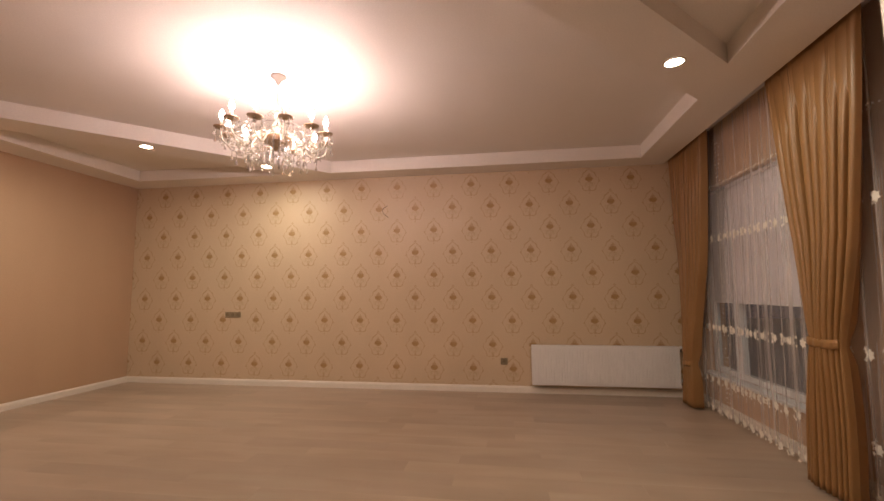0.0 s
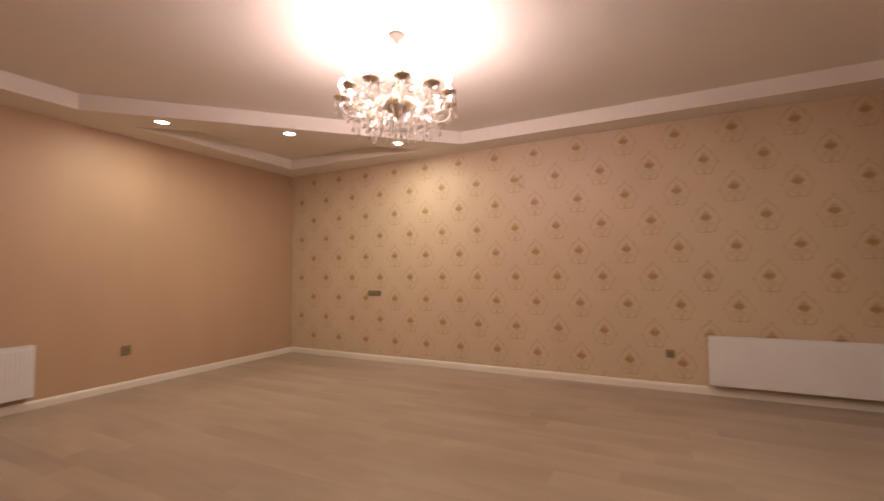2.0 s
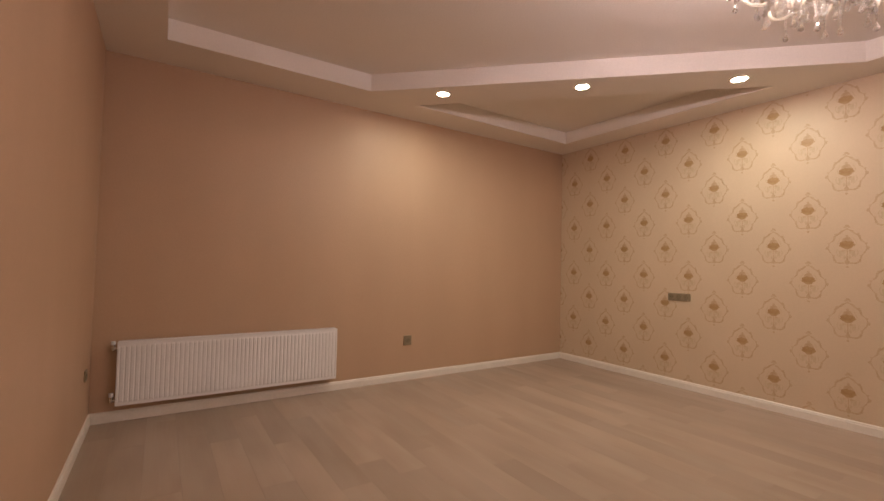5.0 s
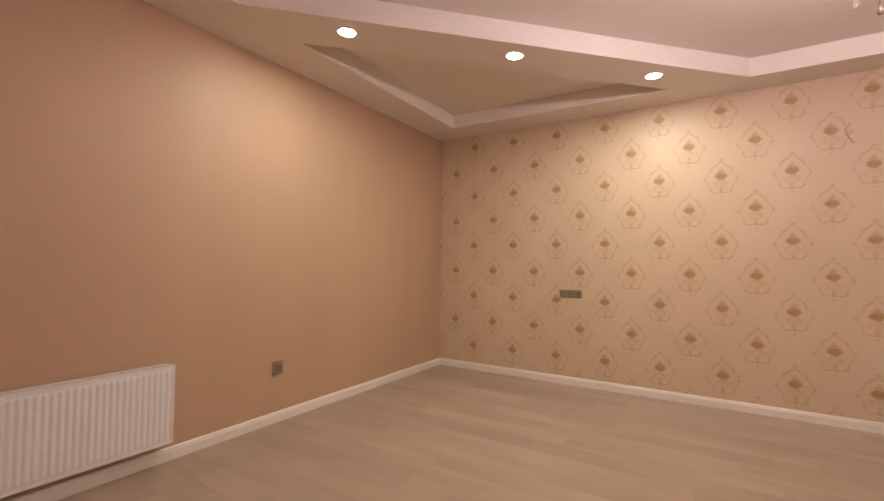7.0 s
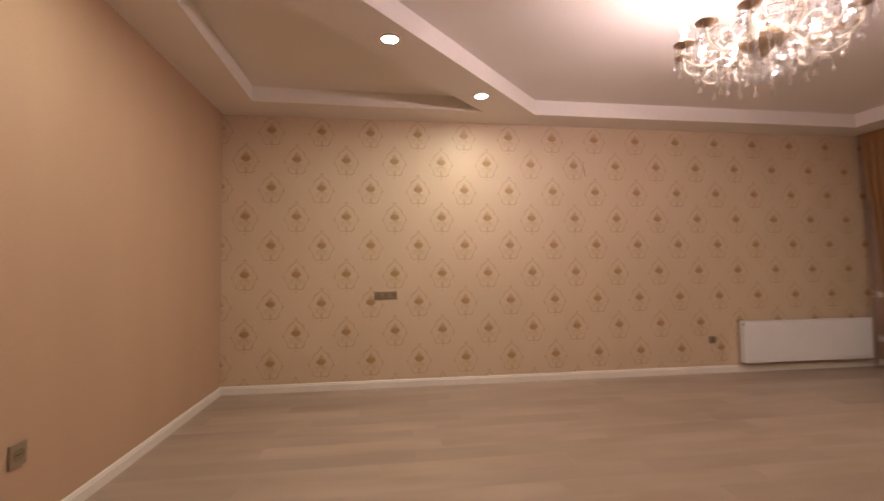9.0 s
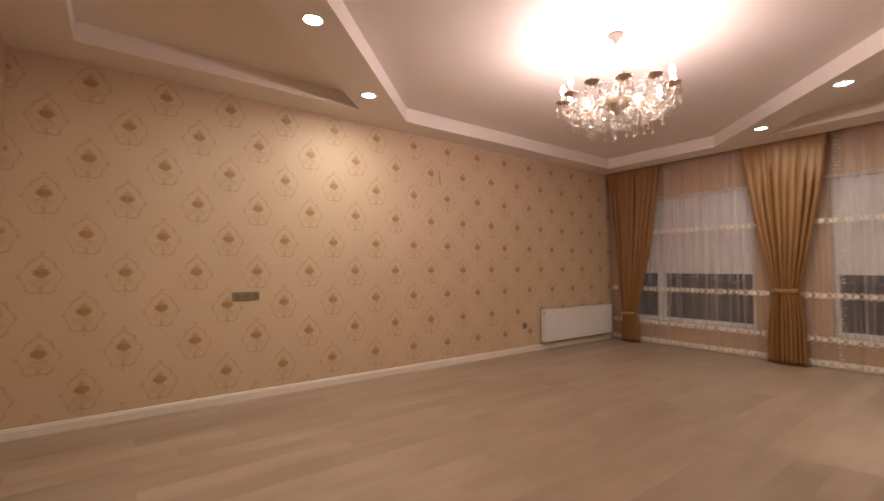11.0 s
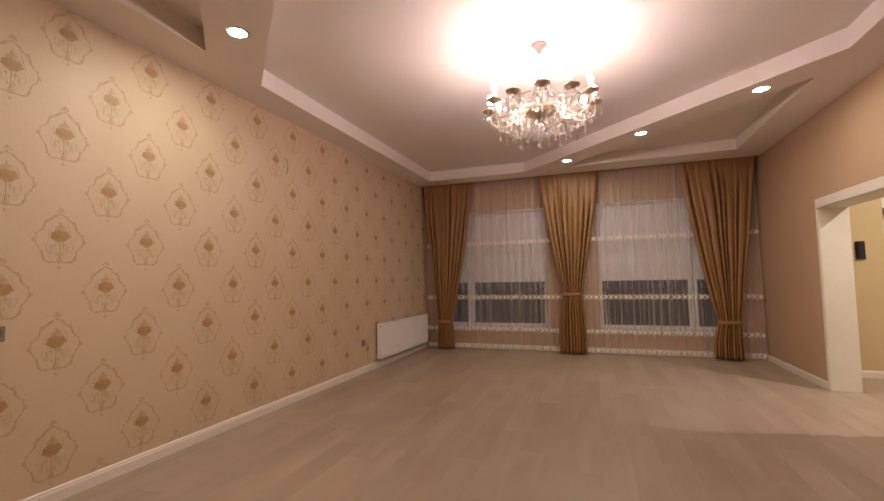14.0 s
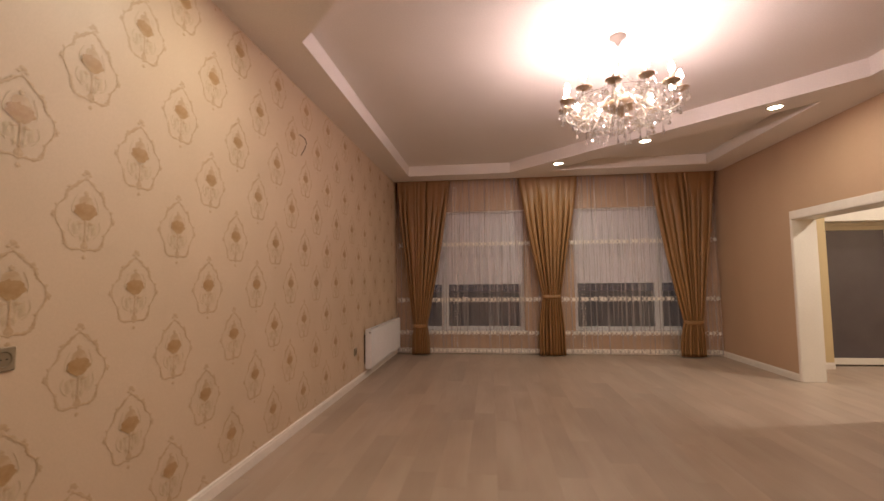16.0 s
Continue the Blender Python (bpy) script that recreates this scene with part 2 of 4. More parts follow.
def add_tube(bm, pts, radius, n=8):
    """A round tube along points; radius a number or one per point."""
    rs = radius if isinstance(radius, (list, tuple)) else [radius] * len(pts)
    pts = [Vector(p) for p in pts]
    rings, side = [], None
    for i, p in enumerate(pts):
        d = (pts[min(i + 1, len(pts) - 1)] - pts[max(i - 1, 0)]).normalized()
        side = (d.cross(Vector((0, 0, 1))) if abs(d.z) < 0.95 else d.cross(Vector((1, 0, 0)))) if side is None else side - d * side.dot(d)
        side.normalize()
        up = d.cross(side)
        rings.append([bm.verts.new(p + (side * math.cos(2 * math.pi * k / n) + up * math.sin(2 * math.pi * k / n)) * rs[i]) for k in range(n)])
    for a, b in zip(rings, rings[1:]):
        for k in range(n):
            bm.faces.new((a[k], a[(k + 1) % n], b[(k + 1) % n], b[k]))
    bm.faces.new(rings[0][::-1])
    bm.faces.new(rings[-1])
    return bm


def mesh_of(name, bm, material, smooth=False):
    bmesh.ops.recalc_face_normals(bm, faces=bm.faces)
    me = bpy.data.meshes.new(name)
    bm.to_mesh(me)
    bm.free()
    me.materials.append(material)
    if smooth:
        me.polygons.foreach_set("use_smooth", [True] * len(me.polygons))
    return me


def part(name, bm, material, parent=None, label="", smooth=False, at=None):
    """Links a bmesh (or a mesh) as one mesh object under a thing or under a part."""
    me = bm if isinstance(bm, bpy.types.Mesh) else mesh_of(name, bm, material, smooth)
    ob = new(name, me)
    if parent:
        ob.parent = parent
    if at is not None:
        ob.matrix_basis = at
    return tagged(ob, label)


def thing(name, at, label, category, group=""):
    ob = new(name)
    ob.matrix_basis = at if isinstance(at, Matrix) else pose(*at)
    return tagged(ob, label, category, group)


def structure(name, bm, material, label, smooth=False):
    return tagged(part(name, bm, material, smooth=smooth), label, name.split("_")[0], kind="structure")


# ---- shell ----
structure("floor", box((-5.6, -2.6, -0.12), (3.05, 6.2, -0.012)), M_UNDER, "pale grey oak laminate floor of wide planks")
wall_n = structure("wall_north", box((W - 0.2, N, -0.012), (3.05, N + 0.2, 3.4)), M_PAPER, "long cream wall papered with golden damask medallions")
structure("wall_west", box((W - 0.2, S - 0.226, -0.012), (W, N, 3.4)), M_PLAIN, "plain tan papered wall")
DOOR_W, DOOR_E, DOOR_H = -0.497, 0.955, 1.985
bm = bmesh.new()
add_box(bm, (W, HALL_N, -0.012), (DOOR_W, S, 3.4))
add_box(bm, (DOOR_E, HALL_N, -0.012), (3.05, S, 3.4))
add_box(bm, (DOOR_W, HALL_N, DOOR_H), (DOOR_E, S, 3.4))
structure("wall_south", bm, M_PLAIN, "plain tan papered wall with a wide doorway")

WINDOWS = ((3.74, 5.70), (0.90, 2.90))
SILL, HEAD = 0.385, 2.478
bm = bmesh.new()
add_box(bm, (E, S, -0.012), (3.05, WINDOWS[1][0], 3.4))
add_box(bm, (E, WINDOWS[1][1], -0.012), (3.05, WINDOWS[0][0], 3.4))
add_box(bm, (E, WINDOWS[0][1], -0.012), (3.05, N, 3.4))
for lo, hi in WINDOWS:
    add_box(bm, (E, lo, -0.012), (3.05, hi, SILL))
    add_box(bm, (E, lo, HEAD), (3.05, hi, 3.4))
structure("wall_east", bm, M_PLAIN, "plain tan wall with two wide windows")

from mathutils.geometry import tessellate_polygon


def ceiling():
    outer = [(W, S), (POCKET, S), (POCKET, N), (W, N)]
    tray = [(-4.79, 1.03), (-4.79, 2.70), (-1.92, 5.64), (2.17, 5.64), (2.16, 3.98), (-0.78, 1.03)]
    corner_a = [(-4.87, 5.57), (-4.85, 3.24), (-2.52, 5.61)]
    corner_b = [(2.06, 1.03), (-0.25, 1.05), (2.12, 3.37)]
    loops = [outer, tray, corner_a, corner_b]
    bm = bmesh.new()
    flat = [Vector((x, y, SOFFIT)) for loop in loops for x, y in loop]
    vs = [bm.verts.new(v) for v in flat]
    for tri in tessellate_polygon([[Vector((x, y, 0)) for x, y in loop] for loop in loops]):
        bm.faces.new([vs[i] for i in tri])
    k = 0
    for loop, top in zip(loops, (CEIL, CEIL, CEIL - 0.012, CEIL - 0.012)):
        low = vs[k:k + len(loop)]
        high = [bm.verts.new((x, y, top)) for x, y in loop]
        for i in range(len(loop)):
            j = (i + 1) % len(loop)
            bm.faces.new((low[i], low[j], high[j], high[i]))
        if len(loop) == 3:
            bm.faces.new(high)
        k += len(loop)
    add_box(bm, (W - 0.2, HALL_N, CEIL), (3.05, N + 0.2, 3.42))
    return structure("ceiling", bm, M_CEIL, "white stepped plasterboard ceiling with a raised six-sided tray")


ceiling()
structure("ceiling_hall", box((-1.9, -2.6, 2.99), (3.0, HALL_N, 3.1)), M_CEIL, "plain white hall ceiling")

# hall behind the doorway
structure("wall_hall_north", box((-1.7, HALL_N - 0.012, 0.0), (DOOR_W - 0.08, HALL_N, 2.99)), M_HALL, "plain yellow-beige hall wall")
bm = box((1.76, -0.33, 0.0), (2.12, HALL_N, 2.99))
add_box(bm, (1.76, -2.4, 0.0), (2.12, -1.42, 2.99))
structure("wall_hall_east", bm, M_HALL, "yellow-beige hall wall round a recessed glazed door")
structure("wall_hall_end", box((2.12, -2.6, 0.0), (2.6, HALL_N, 2.99)), M_HALL, "plain wall behind the glazed door")
structure("beam_hall", box((1.757, -1.42, 2.03), (2.12, -0.33, 2.99)), M_PAINT, "cream boxed beam over the recessed door")
structure("wall_hall_south", box((-1.9, -2.6, 0.0), (2.45, -2.4, 2.99)), M_HALL, "plain yellow-beige hall wall")
structure("wall_hall_west", box((-1.9, -2.4, 0.0), (-1.7, HALL_N, 2.99)), M_HALL, "plain yellow-beige hall wall")


def skirting(name, a, b, inward, label="white moulded skirting board"):
    """A board 85 mm high with a stepped top, from a to b, standing out to the side given."""
    a, b, n = Vector((*a, 0)), Vector((*b, 0)), Vector((*inward, 0))
    bm = bmesh.new()
    prof = [(0.0, 0.0), (0.016, 0.0), (0.016, 0.062), (0.012, 0.070), (0.012, 0.078), (0.006, 0.086), (0.0, 0.086)]
    ends = [[bm.verts.new(p + n * d + Vector((0, 0, z))) for d, z in prof] for p in (a, b)]
    for i in range(len(prof)):
        j = (i + 1) % len(prof)
        bm.faces.new((ends[0][i], ends[0][j], ends[1][j], ends[1][i]))
    bm.faces.new(ends[0])
    bm.faces.new(ends[1])
    structure(name, bm, M_TRIM, label)


skirting("baseboard_north", (W, N), (E, N), (0, -1))
skirting("baseboard_west", (W, S), (W, N - 0.016), (1, 0))
skirting("baseboard_south", (W + 0.016, S), (DOOR_W - 0.060, S), (0, 1))
skirting("baseboard_entry", (DOOR_E + 0.018, S), (E, S), (0, 1))
skirting("baseboard_window", (E, S + 0.016), (E, N - 0.016), (-1, 0))
skirting("baseboard_hall", (1.76, -0.33), (1.76, HALL_N - 0.012), (-1, 0))

# ---- doorway lining ----


def doorway():
    d = tagged(new("door_1"), "cream-white lined doorway without a door leaf between hall and living room", "doorway", kind="structure")
    t = 0.022
    for x0, x1 in ((DOOR_W - 0.001, DOOR_W + t), (DOOR_E - t, DOOR_E + 0.001)):
        part("jamb", box((x0, HALL_N - 0.003, 0.001), (x1, S + 0.003, DOOR_H), 0.002), M_PAINT, d)
    part("head", box((DOOR_W + t, HALL_N - 0.003, DOOR_H - t), (DOOR_E - t, S + 0.003, DOOR_H), 0.002), M_PAINT, d)
    for y0, y1 in ((S + 0.001, S + 0.014), (HALL_N - 0.014, HALL_N - 0.001)):
        for x0, x1 in ((DOOR_W - 0.058, DOOR_W + 0.018), (DOOR_E - 0.018, DOOR_E + 0.016)):
            bm = box((x0, y0, 0.001), (x1, y1, DOOR_H - 0.016), 0.004)
            part("architrave", bm, M_TRIM, d)
        part("architrave", box((DOOR_W - 0.058, y0, DOOR_H - 0.016), (DOOR_E + 0.016, y1, DOOR_H + 0.085), 0.004), M_TRIM, d)
    return d


doorway()

# ---- windows ----


def window(name, lo, hi, main_lo, main_hi, label):
    """A white window of a wide fixed light and a narrow sash, with its sill."""
    w = tagged(new(name), label, "window", kind="structure")
    x0, x1 = 2.895, 2.965

    def frame_of(nm, a, b, z0, z1, t, parent):
        bm = bmesh.new()
        add_box(bm, (x0, a, z0), (x1, a + t, z1), 0.004)
        add_box(bm, (x0, b - t, z0), (x1, b, z1), 0.004)
        add_box(bm, (x0 + 0.002, a + t, z0), (x1 - 0.002, b - t, z0 + t), 0.004)
        add_box(bm, (x0 + 0.002, a + t, z1 - t), (x1 - 0.002, b - t, z1), 0.004)
        return part(nm, bm, M_PVC, parent)
    narrow = (main_hi, hi) if hi - main_hi > main_lo - lo else (lo, main_lo)
    for a, b in ((main_lo - 0.062, main_hi + 0.062), (narrow[0] + 0.066, narrow[1]) if narrow[0] == main_hi else (narrow[0], narrow[1] - 0.066)):
        f = frame_of("window_frame", a, b, SILL + 0.004, HEAD - 0.002, 0.062, w)
        g = part("pane", box((2.930, a + 0.062, SILL + 0.066), (2.936, b - 0.062, HEAD - 0.064)), M_GLASS, f, "dark night-time window glass")
        g.visible_shadow = False
    part("window_sill", box((E - 0.03, lo - 0.02, SILL - 0.03), (2.895, hi + 0.02, SILL + 0.003), 0.006), M_PVC, w)
    return w


window("window_1", *WINDOWS[0], 3.80, 5.068, "white-framed window with a wide pane and a narrow sash")
window("window_2", *WINDOWS[1], 1.57, 2.84, "white-framed window with a wide pane and a narrow sash")


def blind(lo, hi, label):
    b = thing("roller_blind", (2.868, (lo + hi) / 2, HEAD - 0.024), label, "blind", "blinds in the windows")
    h = (hi - lo) / 2
    bm = add_tube(bmesh.new(), [(0, -h, 0), (0, h, 0)], 0.020, 14)
    part("roller", bm, M_BLIND, b, smooth=False)
    bm = bmesh.new()
    n = 24
    rows = []
    for i in range(n + 1):
        z = -(1.256 * i / n)
        x = 0.012 + 0.0015 * math.sin(i * 1.3)
        rows.append([bm.verts.new((x + dx, y, z)) for dx in (0, 0.0012) for y in (-h + 0.012, h - 0.012)])
    for p, q in zip(rows, rows[1:]):
        for i, j in ((0, 1), (1, 3), (3, 2), (2, 0)):
            bm.faces.new((p[i], p[j], q[j], q[i]))
    bm.faces.new([rows[0][i] for i in (0, 1, 3, 2)])
    bm.faces.new([rows[-1][i] for i in (0, 1, 3, 2)])
    part("blind_cloth", bm, M_BLIND, b)
    if h > 0.5:
        bm = add_tube(bmesh.new(), [(-0.012, -h + 0.006, 0.0), (-0.014, -h + 0.006, -1.30), (-0.006, -h + 0.006, -1.31), (0.008, -h + 0.006, -1.30), (0.010, -h + 0.006, 0.0)], 0.0028, 6)
        part("pull_chain", bm, M_PVC, b, "thin white pull chain")
    part("bottom_bar", box((0.004, -h + 0.01, -1.268), (0.020, h - 0.01, -1.248), 0.003), M_PVC, b, "white bottom bar")


blind(3.745, 5.10, "white roller blind lowered halfway over a wide window pane")
blind(5.14, 5.695, "narrow white roller blind lowered over a window sash")
blind(1.50, 2.895, "white roller blind lowered halfway over a wide window pane")
blind(0.905, 1.46, "narrow white roller blind lowered over a window sash")

# ---- curtains ----
CURTAIN_X, SHEER_X = 2.602, 2.725
RAIL_TOP = 3.12
LEAN_OUT = 0.08


def bisect_cut(cuts, u):
    return sum(1 for c in cuts[1:-1] if c <= u)


def curtain(name, top, tie, bottom, tie_z, seed, label):
    """A lined drape with pinch pleats, gathered by a band at tie_z. top, tie, bottom: the edges' y."""
    rnd = random.Random(seed)
    folds = 10
    cuts = [0.0]
    for _ in range(folds):
        cuts.append(cuts[-1] + rnd.uniform(0.6, 1.5))
    cuts = [c / cuts[-1] for c in cuts]
    am = [rnd.choice((0.15, 0.5, 1.0, 1.5)) * rnd.uniform(0.8, 1.2) for _ in range(folds + 1)]
    start = [rnd.uniform(0.02, 0.50) for _ in range(folds + 1)]
    root = thing(name, (CURTAIN_X, (top[0] + top[1]) / 2, 0), label, "curtain", "gold drapes at the windows")
    yc = (top[0] + top[1]) / 2
    nu, nv = 432, 56
    bm = bmesh.new()
    grid = []
    z_hi, z_lo = RAIL_TOP - 0.02, 0.022
    for j in range(nv + 1):
        z = z_hi + (z_lo - z_hi) * j / nv
        if z >= tie_z:
            s = (z - tie_z) / (z_hi - tie_z)
            k = 0.7 * s + 0.3 * math.sin(math.pi / 2 * min(1, s * 1.06))
            a, b = tie[0] + (top[0] - tie[0]) * k, tie[1] + (top[1] - tie[1]) * k
            depth = 0.027 + 0.010 * (1 - k)
        else:
            s = (tie_z - z) / (tie_z - z_lo)
            k = math.sin(math.pi / 2 * min(1, s * 1.3))
            a, b = tie[0] + (bottom[0] - tie[0]) * k, tie[1] + (bottom[1] - tie[1]) * k
            depth = 0.034 + 0.006 * k
        row = []
        for i in range(nu + 1):
            u = i / nu
            uu = min(1, max(0, u + 0.012 * math.sin(1.9 * z + 6 * u + seed) * (1 - abs(2 * u - 1))))
            c = min(folds - 1, bisect_cut(cuts, uu))
            w = (uu - cuts[c]) / (cuts[c + 1] - cuts[c])
            # broad flat faces parted by narrow deep creases that open below the heading
            edge = c if w < 0.5 else c + 1
            gone = min(1, max(0, ((z_hi - z) - start[edge]) / 0.35)) if 0 < edge < folds else 1
            near = min(w, 1 - w) * (cuts[c + 1] - cuts[c]) * folds
            crease = math.exp(-(near / 0.12) ** 2) * gone
            belly = math.sin(math.pi * w) * (0.35 + 0.65 * gone)
            x = depth * (1.45 * am[edge] * crease - 0.5 * belly) + 0.006 * math.sin(9 * u + 2.1 * z + seed)
            y = a + (b - a) * (u + 0.004 * math.sin(5 * z + 7 * u + seed))
            if abs(z - tie_z) < 0.12:
                q = 1 - abs(z - tie_z) / 0.12
                x *= 1 - 0.4 * q
            # the bundle is round in section
            x += -0.035 * math.cos(math.pi * (u - 0.5)) * (1 - k if z >= tie_z else 1 - 0.5 * k)
            x -= LEAN_OUT * max(0, 1 - z / 1.7)
            row.append(bm.verts.new((x, y - yc, z)))
        grid.append(row)
    for p, q in zip(grid, grid[1:]):
        for i in range(nu):
            bm.faces.new((p[i], p[i + 1], q[i + 1], q[i]))
    ob = part("drape", bm, M_GOLD, root, smooth=True)
    mod = ob.modifiers.new("thickness", "SOLIDIFY")
    mod.thickness = 0.003
    # tie band, an oval sleeve with rounded edges
    bm = bmesh.new()
    mid, rad = (tie[0] + tie[1]) / 2 - yc, (tie[1] - tie[0]) / 2 - 0.008
    prof = [(-0.030, -0.012), (-0.026, 0.0), (-0.010, 0.003), (0.008, 0.001), (0.024, 0.0), (0.030, -0.012)]
    rings = []
    for dz, o in prof:
        rings.append([bm.verts.new((-0.022 - LEAN_OUT * (1 - tie_z / 1.7) + (0.030 + o + 0.005 * math.sin(11 * t)) * math.cos(t), mid + (rad + o) * math.sin(t), tie_z + dz + 0.012 * math.cos(t))) for t in [2 * math.pi * k / 40 for k in range(40)]])
    for p, q in zip(rings, rings[1:]):
        for k in range(40):
            bm.faces.new((p[k], p[(k + 1) % 40], q[(k + 1) % 40], q[k]))
    part("tieback", bm, M_GOLD, root, "gold satin tie band", smooth=True)
    bm = bmesh.new()
    add_box(bm, (-0.004, top[0] - yc + 0.01, z_hi - 0.03), (0.004, top[1] - yc - 0.01, z_hi + 0.004), 0.001)
    part("heading_tape", bm, M_GOLD, root)
    return root


curtain("curtain", (4.99, 5.965), (5.41, 5.65), (5.37, 5.67), 0.50, 3, "gold satin drape gathered low by a band beside the papered wall")
curtain("curtain", (2.83, 3.83), (3.17, 3.47), (3.11, 3.54), 0.98, 5, "gold satin drape gathered at mid height between the two windows")
curtain("curtain", (0.635, 1.68), (0.97, 1.27), (0.95, 1.34), 0.56, 8, "gold satin drape gathered low in the corner by the doorway wall")


def sheer_x(y, z):
    return SHEER_X + 0.035 * math.sin(y * 44 + 1.6 * math.sin(3.1 * y)) * (0.65 + 0.35 * math.sin(2.3 * y + 0.4)) + 0.003 * math.sin(y * 71 + z * 0.8) + 0.005 * math.sin(1.3 * y + 0.8 * z) - 0.045 * (1 - z / 3.1)


def flower(bm, c, r, petals, turn, d):
    """A small embroidered blossom with pointed petals round a raised eye, standing d off the cloth."""
    hub = bm.verts.new(c + Vector((-d - 0.002, 0, 0)))
    ring = []
    for k in range(petals * 2):
        a = turn + math.pi * k / petals
        rr = r if k % 2 == 0 else r * 0.6
        ring.append(bm.verts.new(c + Vector((-d, rr * math.cos(a), rr * math.sin(a)))))
    for k in range(len(ring)):
        bm.faces.new((hub, ring[k], ring[(k + 1) % len(ring)]))


def sheer(lo, hi, edging, label):
    root = thing("sheer_curtain", (0, 0, 0), label, "sheer curtain", "sheer curtains at the windows")
    bm = bmesh.new()
    n, nz = int((hi - lo) / 0.008), 14
    cols = [[bm.verts.new((sheer_x(lo + (hi - lo) * i / n, z), lo + (hi - lo) * i / n, z)) for z in [0.03 + (RAIL_TOP - 0.06) * j / nz for j in range(nz + 1)]] for i in range(n + 1)]
    for p, q in zip(cols, cols[1:]):
        for j in range(nz):
            bm.faces.new((p[j], q[j], q[j + 1], p[j + 1]))
    part("voile", bm, M_SHEER, root, smooth=True)
    rnd = random.Random(int(lo * 100))
    for zc, rows, size in ((2.455, 1, 0.016), (1.885, 2, 0.062), (0.925, 2, 0.066), (0.365, 2, 0.062), (0.062, 2, 0.060)):
        bm = bmesh.new()
        y = lo + 0.03
        k = 0
        while y < hi - 0.03:
            r = size * rnd.uniform(0.56, 0.66)
            z = zc + rnd.uniform(-0.003, 0.003)
            flower(bm, Vector((sheer_x(y, z), y, z)), r, 6 if rows > 1 else 4, rnd.uniform(0, 3), 0.002)
            for side in (-1, 1) if rows > 1 else ():
                yy = y + 0.5 * size
                flower(bm, Vector((sheer_x(yy, z + side * 0.5 * size), yy, z + side * 0.5 * size)), size * 0.26, 3, rnd.uniform(0, 3), 0.002)
            # short drops of thread hang below the lower borders
            if zc < 0.5 and k % 2 == 0:
                for d in range(1, 4):
                    flower(bm, Vector((sheer_x(y, zc), y, max(0.012, zc - size * 0.7 - 0.014 * d))), 0.009 - 0.0015 * d, 3, rnd.uniform(0, 3), 0.002)
            y += size * 1.15
            k += 1
        e = part("embroidery", bm, M_LACE, root, "cream embroidered flower border")
        e["kind"] = "stuff"
    for yc in (edging,):
        bm = bmesh.new()
        z = 0.1
        while z < 2.9:
            for s in (-1, 1):
                yy = yc + s * 0.022 + rnd.uniform(-0.014, 0.014)
                flower(bm, Vector((sheer_x(yy, z), yy, z)), rnd.uniform(0.007, 0.015), 3, rnd.uniform(0, 3), 0.002)
            z += 0.045
        e = part("embroidery", bm, M_LACE, root, "cream embroidered leaf edging")
        e["kind"] = "stuff"


sheer(3.30, 5.95, 4.93, "thin white voile curtain with flower borders before a window")
sheer(0.64, 3.27, 2.79, "thin white voile curtain with flower borders before a window")
rail = thing("curtain_rail", (2.67, (S + N) / 2, RAIL_TOP), "white double curtain rail hidden in the ceiling pocket", "curtain rail")
L = (N - S) / 2 - 0.02
part("track", box((-0.075, -L, -0.012), (-0.035, L, 0.034), 0.003), M_PVC, rail)
part("track", box((0.035, -L, -0.012), (0.075, L, 0.034), 0.003), M_PVC, rail)

# ---- radiators ----


